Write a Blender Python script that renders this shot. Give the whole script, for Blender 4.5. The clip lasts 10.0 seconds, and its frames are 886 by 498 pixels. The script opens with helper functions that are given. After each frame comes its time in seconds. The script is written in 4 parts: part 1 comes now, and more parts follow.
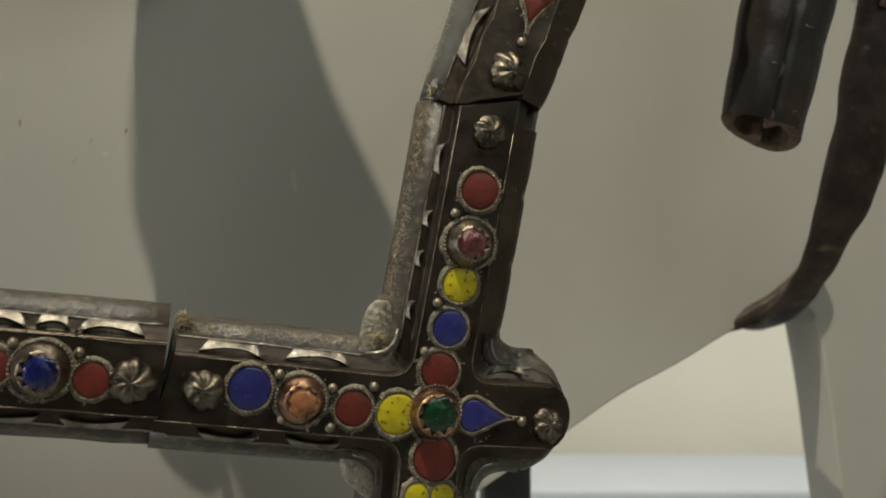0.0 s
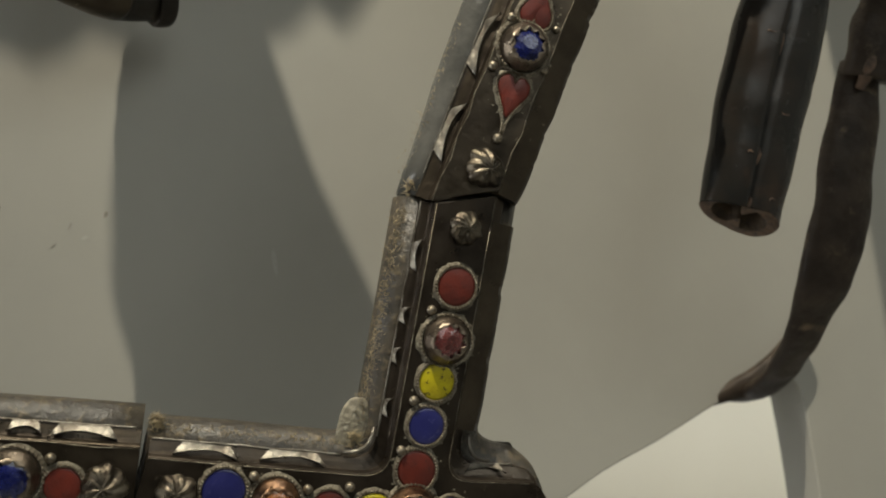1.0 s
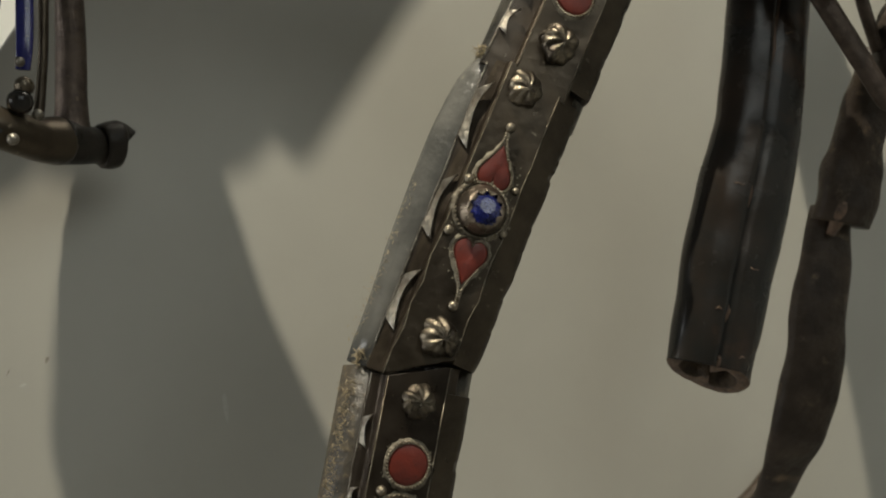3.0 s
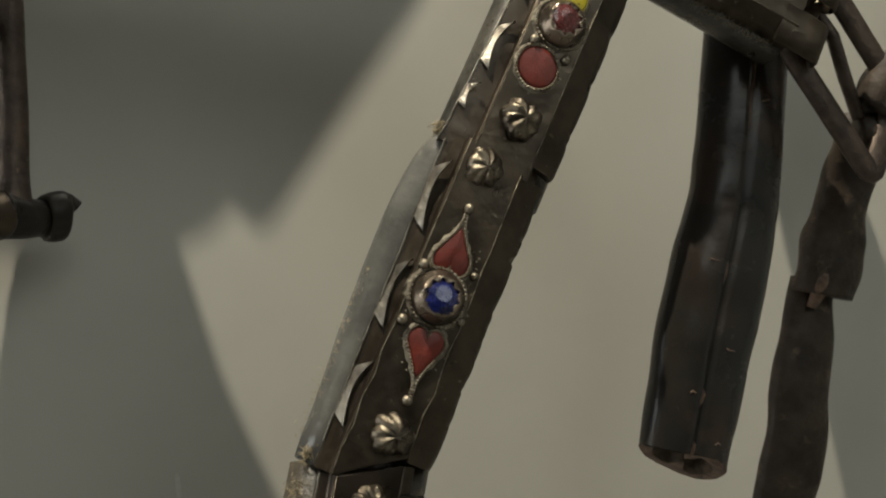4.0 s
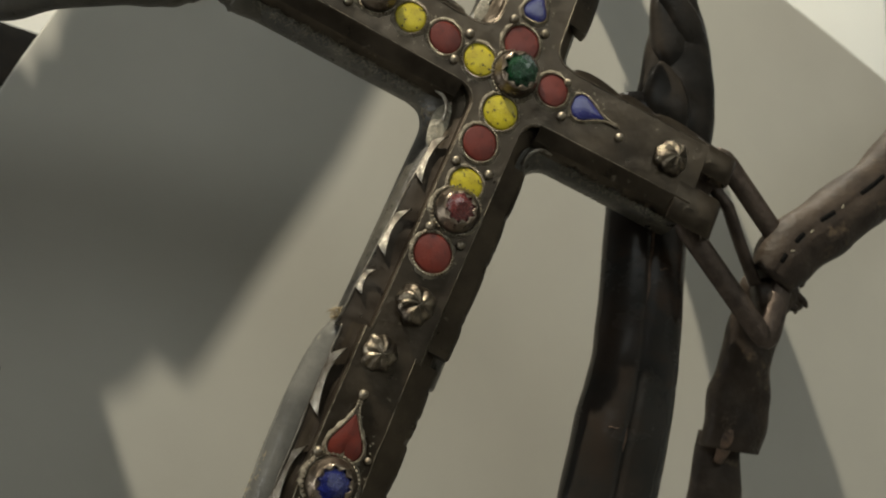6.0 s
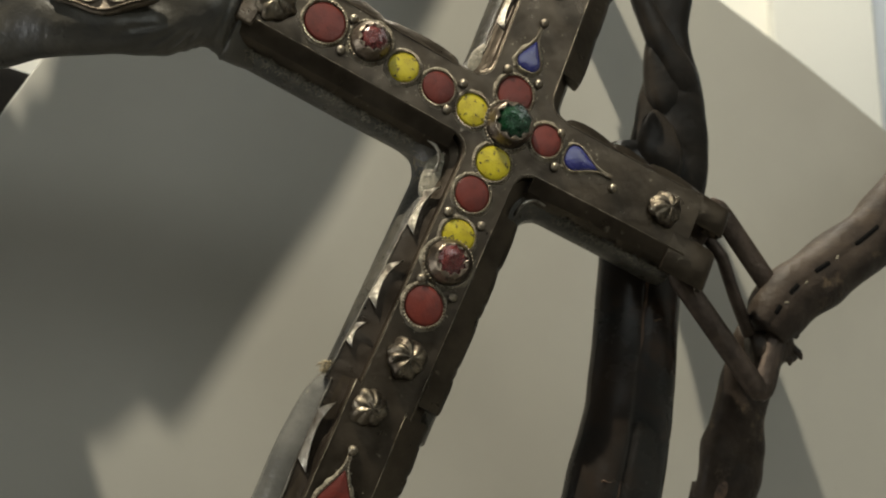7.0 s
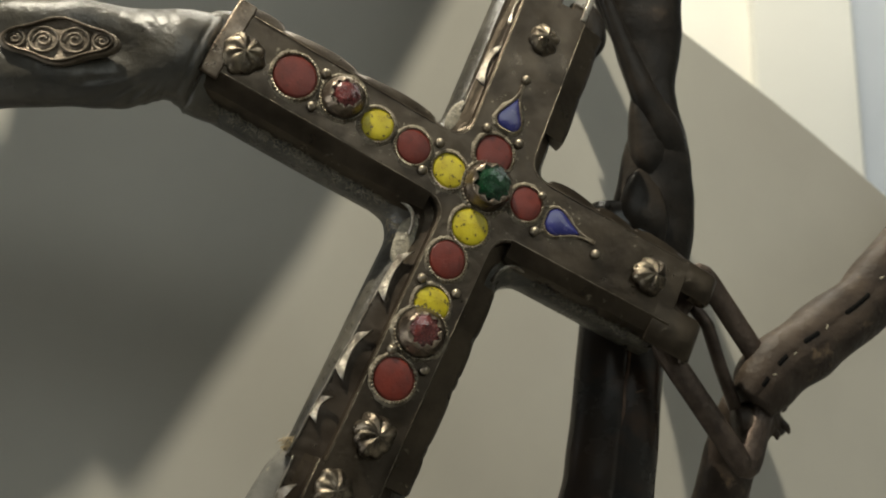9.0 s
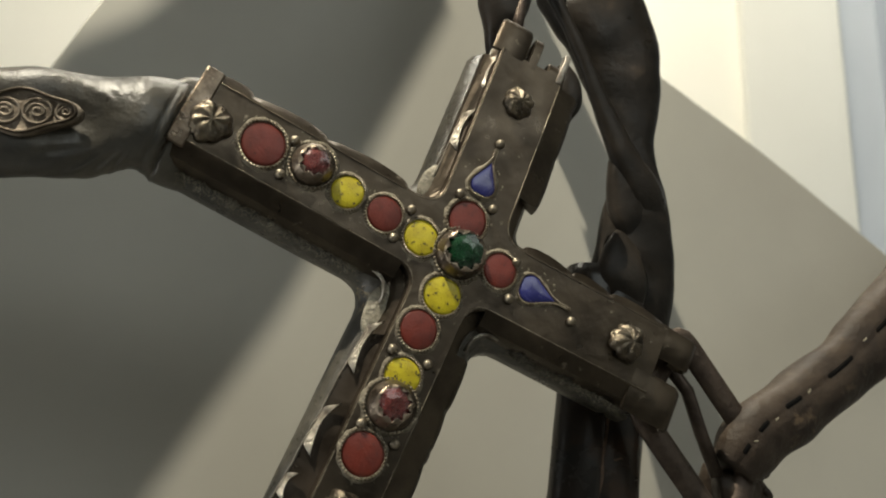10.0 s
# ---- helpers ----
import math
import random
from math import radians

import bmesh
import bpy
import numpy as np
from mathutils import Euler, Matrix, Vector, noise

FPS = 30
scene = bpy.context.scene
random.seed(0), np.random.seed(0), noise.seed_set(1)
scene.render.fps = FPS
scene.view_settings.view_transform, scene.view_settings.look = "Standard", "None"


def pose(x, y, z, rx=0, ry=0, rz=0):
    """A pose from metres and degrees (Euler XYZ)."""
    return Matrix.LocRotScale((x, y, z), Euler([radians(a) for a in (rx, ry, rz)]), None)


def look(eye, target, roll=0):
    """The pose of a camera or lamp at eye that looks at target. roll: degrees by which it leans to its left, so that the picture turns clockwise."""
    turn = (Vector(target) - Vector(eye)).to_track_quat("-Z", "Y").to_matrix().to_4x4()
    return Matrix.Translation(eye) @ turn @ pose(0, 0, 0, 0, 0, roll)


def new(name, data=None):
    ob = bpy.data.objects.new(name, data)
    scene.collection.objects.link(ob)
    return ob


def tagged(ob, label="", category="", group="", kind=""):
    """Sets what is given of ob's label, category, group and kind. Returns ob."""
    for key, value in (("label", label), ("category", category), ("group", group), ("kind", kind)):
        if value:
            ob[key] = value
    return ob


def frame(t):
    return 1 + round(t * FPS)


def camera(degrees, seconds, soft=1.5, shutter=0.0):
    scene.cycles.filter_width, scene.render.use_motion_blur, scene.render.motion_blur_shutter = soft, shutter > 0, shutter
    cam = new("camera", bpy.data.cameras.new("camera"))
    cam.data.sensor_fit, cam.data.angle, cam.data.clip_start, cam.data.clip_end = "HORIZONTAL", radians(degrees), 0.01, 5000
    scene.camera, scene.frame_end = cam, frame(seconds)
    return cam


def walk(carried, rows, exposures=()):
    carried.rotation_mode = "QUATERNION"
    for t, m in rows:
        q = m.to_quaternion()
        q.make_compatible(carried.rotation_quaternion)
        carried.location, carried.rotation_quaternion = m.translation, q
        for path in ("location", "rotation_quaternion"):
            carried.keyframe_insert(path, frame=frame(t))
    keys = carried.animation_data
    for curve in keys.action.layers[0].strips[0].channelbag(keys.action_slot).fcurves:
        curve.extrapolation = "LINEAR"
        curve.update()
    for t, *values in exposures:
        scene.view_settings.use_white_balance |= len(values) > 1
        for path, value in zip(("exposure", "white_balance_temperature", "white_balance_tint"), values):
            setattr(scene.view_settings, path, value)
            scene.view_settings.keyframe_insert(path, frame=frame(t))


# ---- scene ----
cam = camera(47.6, 10.0, 2.0)
cam.data.dof.use_dof, cam.data.dof.focus_distance, cam.data.dof.aperture_fstop = True, 0.395, 12.0
METRES, EYE, TILT, LEAN, TURN = 0.24, 1.3, 0.0, 0.0, 0.0
ROWS = [
    (0.0, 0.0, 0.0, 0.0, -0.0, 0.0, 0.0),
    (0.5, 0.0203, -0.0037, 0.0523, -0.22, 0.85, 0.15),
    (1.0, 0.0277, 0.0021, 0.0998, -0.38, 2.03, 0.2),
    (1.5, 0.0368, 0.0016, 0.1542, -0.53, 3.19, 0.15),
    (2.0, 0.0514, 0.0111, 0.2013, -0.74, 4.18, -0.08),
    (2.5, 0.0591, 0.0276, 0.2315, -1.22, 5.06, -0.15),
    (4.0, 0.1347, 0.1539, 0.3812, -1.85, 7.07, -0.12),
    (4.5, 0.1797, 0.1465, 0.4419, -2.15, 7.82, 0.0),
    (5.0, 0.2129, 0.1072, 0.4981, -2.1, 8.91, 0.02),
    (5.5, 0.2552, 0.0764, 0.5425, -2.17, 9.79, 0.06),
    (6.0, 0.2783, 0.0604, 0.5722, -2.55, 10.4, 0.08),
    (7.5, 0.2796, 0.0829, 0.6454, -3.38, 12.55, -0.44),
    (8.0, 0.2809, 0.0987, 0.6697, -3.58, 12.99, -0.97),
    (8.5, 0.3003, 0.1202, 0.6655, -3.95, 13.48, -0.88),
    (9.0, 0.2944, 0.1439, 0.7044, -4.37, 13.37, -0.95),
    (9.5, 0.3216, 0.146, 0.7517, -4.4, 13.95, -0.9),
    (10.0, 0.3363, 0.1543, 0.7761, -4.46, 14.96, -0.78),
]
walk(cam, [(t, pose(0, 0, EYE, TILT, LEAN, TURN) @ pose(METRES * x, METRES * y, METRES * z, 90 + pitch, roll, yaw)) for t, x, y, z, yaw, pitch, roll in ROWS])

# ---- light ----
EXPO = 0.0
scene.view_settings.exposure = EXPO


def lamp(name, kind, m, power, colour, **more):
    data = bpy.data.lights.new(name, kind)
    data.energy, data.color = power, colour
    for key, value in more.items():
        if key == "size":
            data.size = value
        elif key == "radius":
            data.shadow_soft_size = value
        elif key == "cone":
            data.spot_size, data.spot_blend = radians(value), 1.0
    ob = new(name, data)
    ob.matrix_world = m
    return ob


KEY_AT = (-0.36, -0.145, 3.08)
lamp("gallery_spot", "SPOT", look(KEY_AT, (0.20, 0.60, 1.45)), 214, (1.0, 0.925, 0.745), radius=0.008, cone=46)
# Added fill from the left; there is no window behind it.
lamp("left_fill_light", "AREA", look((-2.5, -0.42, 1.25), (0.1, 0.45, 1.35)), 32, (0.98, 1.0, 0.97), size=1.3)
# Added soft fill from above right, not a known ceiling fitting.
lamp("overhead_fill_light", "AREA", look((1.3, -1.4, 3.1), (0.6, 0.2, 1.2)), 37, (0.95, 1.0, 0.95), size=2.2)
# Lamp added behind the board just to brighten the back wall.
lamp("wall_fill_light", "AREA", look((0.25, 1.1, 3.1), (0.25, 1.75, 1.2)), 30, (1.0, 0.945, 0.80), size=1.0)

world = bpy.data.worlds.new("room_air")
scene.world = world
world.use_nodes = True
world.node_tree.nodes["Background"].inputs[0].default_value = (0.8, 0.9, 1.0, 1)
world.node_tree.nodes["Background"].inputs[1].default_value = 0.070


# ---- materials ----
def material(name, colour, second=None, scale=60.0, rough=0.5, rough_var=0.15, metal=0.0, bump=0.0, bump_scale=300.0, cut=(0.4, 0.65),
             third=None, third_scale=20.0, third_cut=(0.55, 0.7), coat=0.0, stretch=(1, 1, 1), spread=0.0, spec=0.5):
    """A procedural surface: two colours by noise, a third by a larger noise, uneven gloss and fine relief."""
    m = bpy.data.materials.new(name)
    m.use_nodes = True
    tree = m.node_tree
    bsdf = tree.nodes["Principled BSDF"]

    def add(kind, **values):
        node = tree.nodes.new(kind)
        for key, value in values.items():
            node.inputs[key].default_value = value
        return node

    def link(a, b):
        tree.links.new(a, b)

    coords = tree.nodes.new("ShaderNodeTexCoord")
    mapping = add("ShaderNodeMapping", Scale=stretch)
    link(coords.outputs["Object"], mapping.inputs["Vector"])

    def noise_of(size, detail=5.0):
        node = add("ShaderNodeTexNoise", Scale=size, Detail=detail, Roughness=0.6)
        link(mapping.outputs["Vector"], node.inputs["Vector"])
        return node.outputs["Fac"]

    def ramp_of(source, low, high):
        node = add("ShaderNodeMapRange", **{"From Min": low, "From Max": high})
        link(source, node.inputs["Value"])
        return node.outputs["Result"]

    def mix_of(fac, a, b):
        node = tree.nodes.new("ShaderNodeMix")
        node.data_type = "RGBA"
        link(fac, node.inputs["Factor"])
        for socket, value in ((node.inputs[6], a), (node.inputs[7], b)):
            if isinstance(value, tuple):
                socket.default_value = (*value, 1)
            else:
                link(value, socket)
        return node.outputs[2]

    base = noise_of(scale)
    out = mix_of(ramp_of(base, *cut), colour, second or colour)
    if third:
        out = mix_of(ramp_of(noise_of(third_scale, 8.0), *third_cut), out, third)
    if spread:
        info = tree.nodes.new("ShaderNodeObjectInfo")
        hsv = tree.nodes.new("ShaderNodeHueSaturation")
        link(ramp_of(info.outputs["Random"], -0.5 / spread + 0.5, 0.5 / spread + 0.5), hsv.inputs["Value"])
        node = add("ShaderNodeMapRange", **{"To Min": 1 - spread, "To Max": 1 + spread})
        link(info.outputs["Random"], node.inputs["Value"])
        link(node.outputs["Result"], hsv.inputs["Value"])
        link(out, hsv.inputs["Color"])
        out = hsv.outputs["Color"]
    link(out, bsdf.inputs["Base Color"])
    gloss = add("ShaderNodeMapRange", **{"From Min": 0.3, "From Max": 0.7, "To Min": max(0.02, rough - rough_var), "To Max": min(1, rough + rough_var)})
    link(noise_of(scale * 2.3), gloss.inputs["Value"])
    link(gloss.outputs["Result"], bsdf.inputs["Roughness"])
    bsdf.inputs["Metallic"].default_value = metal
    bsdf.inputs["Specular IOR Level"].default_value = spec
    bsdf.inputs["Coat Weight"].default_value = coat
    bsdf.inputs["Coat Roughness"].default_value = 0.12
    if bump:
        node = add("ShaderNodeBump", Strength=bump, Distance=0.001)
        link(noise_of(bump_scale, 6.0), node.inputs["Height"])
        link(node.outputs["Normal"], bsdf.inputs["Normal"])
    return m


# The third colour paints scratch glints along with worn pale patches.
SILVER = material("tarnished_silver", (0.068, 0.053, 0.037), (0.034, 0.026, 0.018), 42, 0.38, 0.13, 0.80, 0.55, 95, third=(0.26, 0.22, 0.165), third_scale=210, third_cut=(0.65, 0.78))
BEZEL = material("tarnished_bezel", (0.21, 0.17, 0.13), (0.085, 0.066, 0.05), 150, 0.34, 0.12, 0.9, 0.35, 420, third=(0.33, 0.29, 0.23), third_scale=300, third_cut=(0.62, 0.75))
BRIGHT = material("pale_silver", (0.25, 0.23, 0.195), (0.085, 0.07, 0.053), 90, 0.38, 0.12, 0.80, 0.7, 260, cut=(0.42, 0.64), third=(0.42, 0.40, 0.35), third_scale=150, third_cut=(0.56, 0.74), spread=0.2)
STUDSILVER = material("worn_stud_silver", (0.16, 0.135, 0.10), (0.05, 0.04, 0.03), 170, 0.34, 0.12, 0.9, 0.5, 500, cut=(0.42, 0.62), third=(0.36, 0.33, 0.27), third_scale=260, third_cut=(0.64, 0.76), spread=0.2)
BLACKSILVER = material("blackened_silver", (0.058, 0.045, 0.033), (0.028, 0.021, 0.015), 42, 0.36, 0.12, 0.75, 0.42, 75, third=(0.15, 0.12, 0.085), third_scale=170, third_cut=(0.64, 0.80))
SOLDER = material("grey_solder", (0.23, 0.205, 0.155), (0.10, 0.083, 0.06), 260, 0.6, 0.12, 0.5, 0.9, 600, third=(0.34, 0.31, 0.24), third_scale=420, third_cut=(0.58, 0.72))
WIRE = material("silver_wire", (0.27, 0.235, 0.18), (0.10, 0.08, 0.055), 300, 0.45, 0.12, 0.85, 0.3, 900)
PLAQUE = material("embossed_silver", (0.20, 0.165, 0.125), (0.10, 0.08, 0.058), 160, 0.48, 0.12, 0.6, 0.5, 500, third=(0.33, 0.28, 0.21), third_scale=260, third_cut=(0.62, 0.75))
COPPER = material("gilt_copper", (0.42, 0.25, 0.15), (0.10, 0.06, 0.04), 170, 0.36, 0.12, 1.0, 0.2, 500)
LEATHER = material("dark_leather", (0.0130, 0.0128, 0.0118), (0.025, 0.0180, 0.0135), 22, 0.25, 0.06, 0.0, 0.25, 150, third=(0.060, 0.034, 0.021), third_scale=24, third_cut=(0.56, 0.78), spec=0.26)
GREYLEATHER = material("grey_worn_leather", (0.030, 0.026, 0.021), (0.058, 0.048, 0.035), 70, 0.40, 0.14, 0.0, 0.8, 300, third=(0.15, 0.118, 0.07), third_scale=300, third_cut=(0.52, 0.74))
SLATELEATHER = material("slate_leather", (0.030, 0.028, 0.023), (0.062, 0.056, 0.044), 60, 0.34, 0.12, 0.0, 0.7, 280, third=(0.15, 0.13, 0.09), third_scale=140, third_cut=(0.60, 0.76))
PALEHIDE = material("pale_grey_hide", (0.060, 0.059, 0.054), (0.110, 0.106, 0.095), 34, 0.20, 0.10, 0.0, 0.6, 200, cut=(0.38, 0.62), third=(0.26, 0.235, 0.18), third_scale=190, third_cut=(0.66, 0.76))
BROWLEATHER = material("brow_leather", (0.033, 0.031, 0.027), (0.062, 0.056, 0.044), 45, 0.34, 0.08, 0.0, 0.55, 260, third=(0.19, 0.14, 0.075), third_scale=38, third_cut=(0.68, 0.76), spec=0.45)
DULLLEATHER = material("dull_black_leather", (0.015, 0.0130, 0.0110), (0.030, 0.0245, 0.0195), 50, 0.38, 0.12, 0.0, 0.5, 200, third=(0.075, 0.055, 0.040), third_scale=50, third_cut=(0.64, 0.80), spec=0.14)
# Black leather of the far strap, and the painted shade of the rein's slits.
JETLEATHER_SLITS = material("jet_leather_slit_shade", (0.006, 0.006, 0.006), (0.010, 0.009, 0.008), 60, 0.9, 0.08, 0.0, 0.4, 220, spec=0.05)
BROWNLEATHER = material("brown_leather", (0.024, 0.0170, 0.0122), (0.047, 0.034, 0.024), 60, 0.52, 0.12, 0.0, 1.0, 190, third=(0.13, 0.092, 0.058), third_scale=75, third_cut=(0.60, 0.74), spec=0.20)
# Raw leather with the shade inside the cut end put into its colour.
HOLLOWHIDE = material("shaded_hollow_leather", (0.075, 0.049, 0.028), (0.034, 0.022, 0.013), 260, 0.75, 0.1, 0.0, 0.9, 700)
SCAR = material("scarred_leather", (0.125, 0.074, 0.044), (0.045, 0.026, 0.017), 220, 0.6, 0.12, 0.0, 0.8, 500, third=(0.16, 0.10, 0.06), third_scale=160, third_cut=(0.60, 0.72))
IRON = material("brown_iron", (0.088, 0.066, 0.052), (0.045, 0.033, 0.026), 110, 0.46, 0.14, 0.7, 0.7, 350, third=(0.19, 0.14, 0.10), third_scale=220, third_cut=(0.64, 0.78))
RED = material("red_enamel", (0.140, 0.0225, 0.0135), (0.098, 0.017, 0.011), 130, 0.42, 0.10, 0.0, 0.3, 400, third=(0.05, 0.016, 0.012), third_scale=330, third_cut=(0.62, 0.74), spread=0.15, spec=0.35)
YELLOW = material("yellow_enamel", (0.50, 0.425, 0.012), (0.38, 0.31, 0.010), 170, 0.38, 0.1, 0.0, 0.3, 500, third=(0.05, 0.035, 0.01), third_scale=520, third_cut=(0.61, 0.64), coat=0.08, spec=0.35)
BLUE = material("blue_enamel", (0.021, 0.023, 0.122), (0.026, 0.029, 0.150), 150, 0.22, 0.08, 0.0, 0.15, 500, third=(0.01, 0.01, 0.06), third_scale=400, third_cut=(0.66, 0.72), coat=0.25, spread=0.1)
PAINT = material("grey_board_paint", (0.365, 0.352, 0.31), (0.345, 0.334, 0.295), 9, 0.62, 0.06, 0.0, 0.06, 900, third=(0.335, 0.318, 0.28), third_scale=5, third_cut=(0.5, 0.8))
SCUFF = material("scuffed_paint", (0.20, 0.18, 0.15), (0.28, 0.26, 0.22), 500, 0.7)
PALE = material("pale_scuff", (0.43, 0.42, 0.39), (0.37, 0.36, 0.32), 500, 0.7)
WALL = material("white_wall_paint", (0.82, 0.79, 0.70), (0.79, 0.76, 0.67), 3, 0.8, 0.05, 0.0, 0.1, 300)
PANELWALL = material("grey_white_paint", (0.70, 0.69, 0.63), (0.67, 0.66, 0.60), 3, 0.8, 0.05, 0.0, 0.1, 300)
DARKWALL = material("dark_gallery_paint", (0.15, 0.15, 0.145), (0.13, 0.13, 0.125), 3, 0.85, 0.05, 0.0, 0.1, 300)
BLUEWALL = material("blue_grey_panel", (0.42, 0.46, 0.52), (0.39, 0.43, 0.49), 3, 0.7, 0.05, 0.0, 0.1, 300)
FLOORMAT = material("floor_concrete", (0.56, 0.54, 0.49), (0.48, 0.46, 0.42), 4, 0.6, 0.1, 0.0, 0.2, 200)
BLACK = material("black_steel", (0.02, 0.02, 0.022), (0.03, 0.03, 0.03), 40, 0.4, 0.1, 0.0, 0.2, 300)


def glass(name, colour):
    m = material(name, colour, tuple(c * 0.35 for c in colour), 200, 0.26, 0.08, 0.0, 0.0, coat=0.25)
    m.node_tree.nodes["Principled BSDF"].inputs["Transmission Weight"].default_value = 0.45
    m.node_tree.nodes["Principled BSDF"].inputs["IOR"].default_value = 1.55
    return m


GEM_BLUE, GEM_GREEN, GEM_RED, GEM_AMBER = (glass("blue_glass", (0.012, 0.02, 0.17)), glass("green_glass", (0.006, 0.065, 0.02)),
                                           glass("pink_glass", (0.25, 0.06, 0.055)), glass("amber_glass", (0.55, 0.22, 0.08)))


# ---- building helpers ----
def part(name, bm, mat, parent=None, label="", smooth=True):
    """Links a bmesh as one mesh object, under a thing or a part."""
    data = bpy.data.meshes.new(name)
    bm.normal_update()
    bm.to_mesh(data)
    bm.free()
    data.materials.append(mat)
    if smooth:
        data.shade_smooth()
    ob = new(name, data)
    ob.parent = parent
    if label:
        ob["label"] = label
    return ob


def thing(name, label, category, m=Matrix(), group="", kind=""):
    ob = new(name)
    ob.empty_display_size = 0.02
    ob.matrix_world = m
    return tagged(ob, label, category, group, kind)


def share(ob, name, parent, m):
    """Another piece on the same mesh."""
    twin = new(name, ob.data)
    twin.parent = parent
    twin.matrix_basis = m
    return twin


def rings_mesh(rings, closed=True, cap_start=True, cap_end=True, fill=False):
    """A skin over rings of equal length."""
    bm = bmesh.new()
    vs = [[bm.verts.new(p) for p in ring] for ring in rings]
    n = len(rings[0])
    for a, b in zip(vs, vs[1:]):
        for i in range(n if closed else n - 1):
            j = (i + 1) % n
            bm.faces.new((a[i], a[j], b[j], b[i]))
    if cap_start and fill:
        edges = [bm.edges.get((vs[0][i], vs[0][(i + 1) % n])) for i in range(n)]
        bmesh.ops.triangle_fill(bm, use_beauty=True, edges=edges)
    elif cap_start:
        bm.faces.new(vs[0][::-1])
    if cap_end:
        bm.faces.new(vs[-1])
    bmesh.ops.recalc_face_normals(bm, faces=bm.faces)
    return bm


def box(x0, y0, z0, x1, y1, z1, bevel=0.0):
    bm = bmesh.new()
    bmesh.ops.create_cube(bm, size=1, matrix=Matrix.LocRotScale(((x0 + x1) / 2, (y0 + y1) / 2, (z0 + z1) / 2), None, (x1 - x0, y1 - y0, z1 - z0)))
    if bevel:
        bmesh.ops.bevel(bm, geom=bm.edges, offset=bevel, segments=2, affect="EDGES", profile=0.6)
    return bm


def prism(points, z0, z1, bevel=0.0):
    bm = bmesh.new()
    lower = [bm.verts.new((x, y, z0)) for x, y in points]
    face = bm.faces.new(lower)
    up = bmesh.ops.extrude_face_region(bm, geom=[face])
    moved = [v for v in up["geom"] if isinstance(v, bmesh.types.BMVert)]
    bmesh.ops.translate(bm, verts=moved, vec=(0, 0, z1 - z0))
    bmesh.ops.recalc_face_normals(bm, faces=bm.faces)
    if bevel:
        rim = [e for e in bm.edges if all(v in moved for v in e.verts)]
        bmesh.ops.bevel(bm, geom=rim, offset=bevel, segments=2, affect="EDGES", profile=0.5)
    return bm


def curve_points(points, steps=8):
    """A smooth line through the points (Catmull-Rom), of any dimension."""
    pts = [np.array(p, float) for p in points]
    pts = [2 * pts[0] - pts[1]] + pts + [2 * pts[-1] - pts[-2]]
    out = []
    for a, b, c, d in zip(pts, pts[1:], pts[2:], pts[3:]):
        for k in range(steps):
            t = k / steps
            out.append(0.5 * (2 * b + (c - a) * t + (2 * a - 5 * b + 4 * c - d) * t * t + (3 * b - a - 3 * c + d) * t ** 3))
    out.append(pts[-2])
    return out


def strap_rings(stations, section, steps=8, wobble=0.0, seed=0.0):
    """Rings along a line of stations (x, y, z, half width, half thickness, twist in degrees); section: unit outline, x across, y towards the viewer."""
    line = curve_points(stations, steps)
    rings = []
    for i, s in enumerate(line):
        a, b = line[max(0, i - 1)], line[min(len(line) - 1, i + 1)]
        along = Vector((b - a)[:3]).normalized()
        side = along.cross(Vector((0, 0, 1)))
        side = side.normalized() if side.length > 0.05 else Vector((1, 0, 0))
        front = side.cross(along).normalized()
        turn = Matrix.Rotation(radians(s[5]), 3, along)
        side, front = turn @ side, turn @ front
        ring = []
        for k, (p, q) in enumerate(section):
            at = Vector(s[:3]) + side * (p * s[3]) + front * (q * s[4])
            if wobble:
                at += (side * p + front * q) * wobble * noise.noise(Vector((at.x * 60 + seed, at.y * 60, at.z * 60)))
            ring.append(at)
        rings.append(ring)
    return rings


def oval(n=28, power=2.6):
    out = []
    for i in range(n):
        a = 2 * math.pi * i / n
        c, s = math.cos(a), math.sin(a)
        out.append((math.copysign(abs(c) ** (2 / power), c), math.copysign(abs(s) ** (2 / power), s)))
    return out


def tube_loop(points, radius, sides=6, closed=True, notch=0.0, lift=1.0):
    """A wire along a line; notch: how far every second ring is drawn in, as on a twisted wire."""
    n = len(points)
    rings = []
    for i, p in enumerate(points):
        a = Vector(points[i - 1 if closed or i else 0])
        b = Vector(points[(i + 1) % n if closed else min(i + 1, n - 1)])
        along = (b - a).normalized()
        side = along.cross(Vector((0, 0, 1)))
        side = side.normalized() if side.length > 0.05 else Vector((1, 0, 0))
        up = side.cross(along)
        r = radius * (1 - notch * (i % 2))
        rings.append([Vector(p) + side * (r * math.cos(2 * math.pi * k / sides)) + up * (lift * r * math.sin(2 * math.pi * k / sides)) for k in range(sides)])
    if closed:
        rings.append(rings[0])
        bm = rings_mesh(rings, cap_start=False, cap_end=False)
        bmesh.ops.remove_doubles(bm, verts=bm.verts, dist=1e-7)
        return bm
    return rings_mesh(rings)


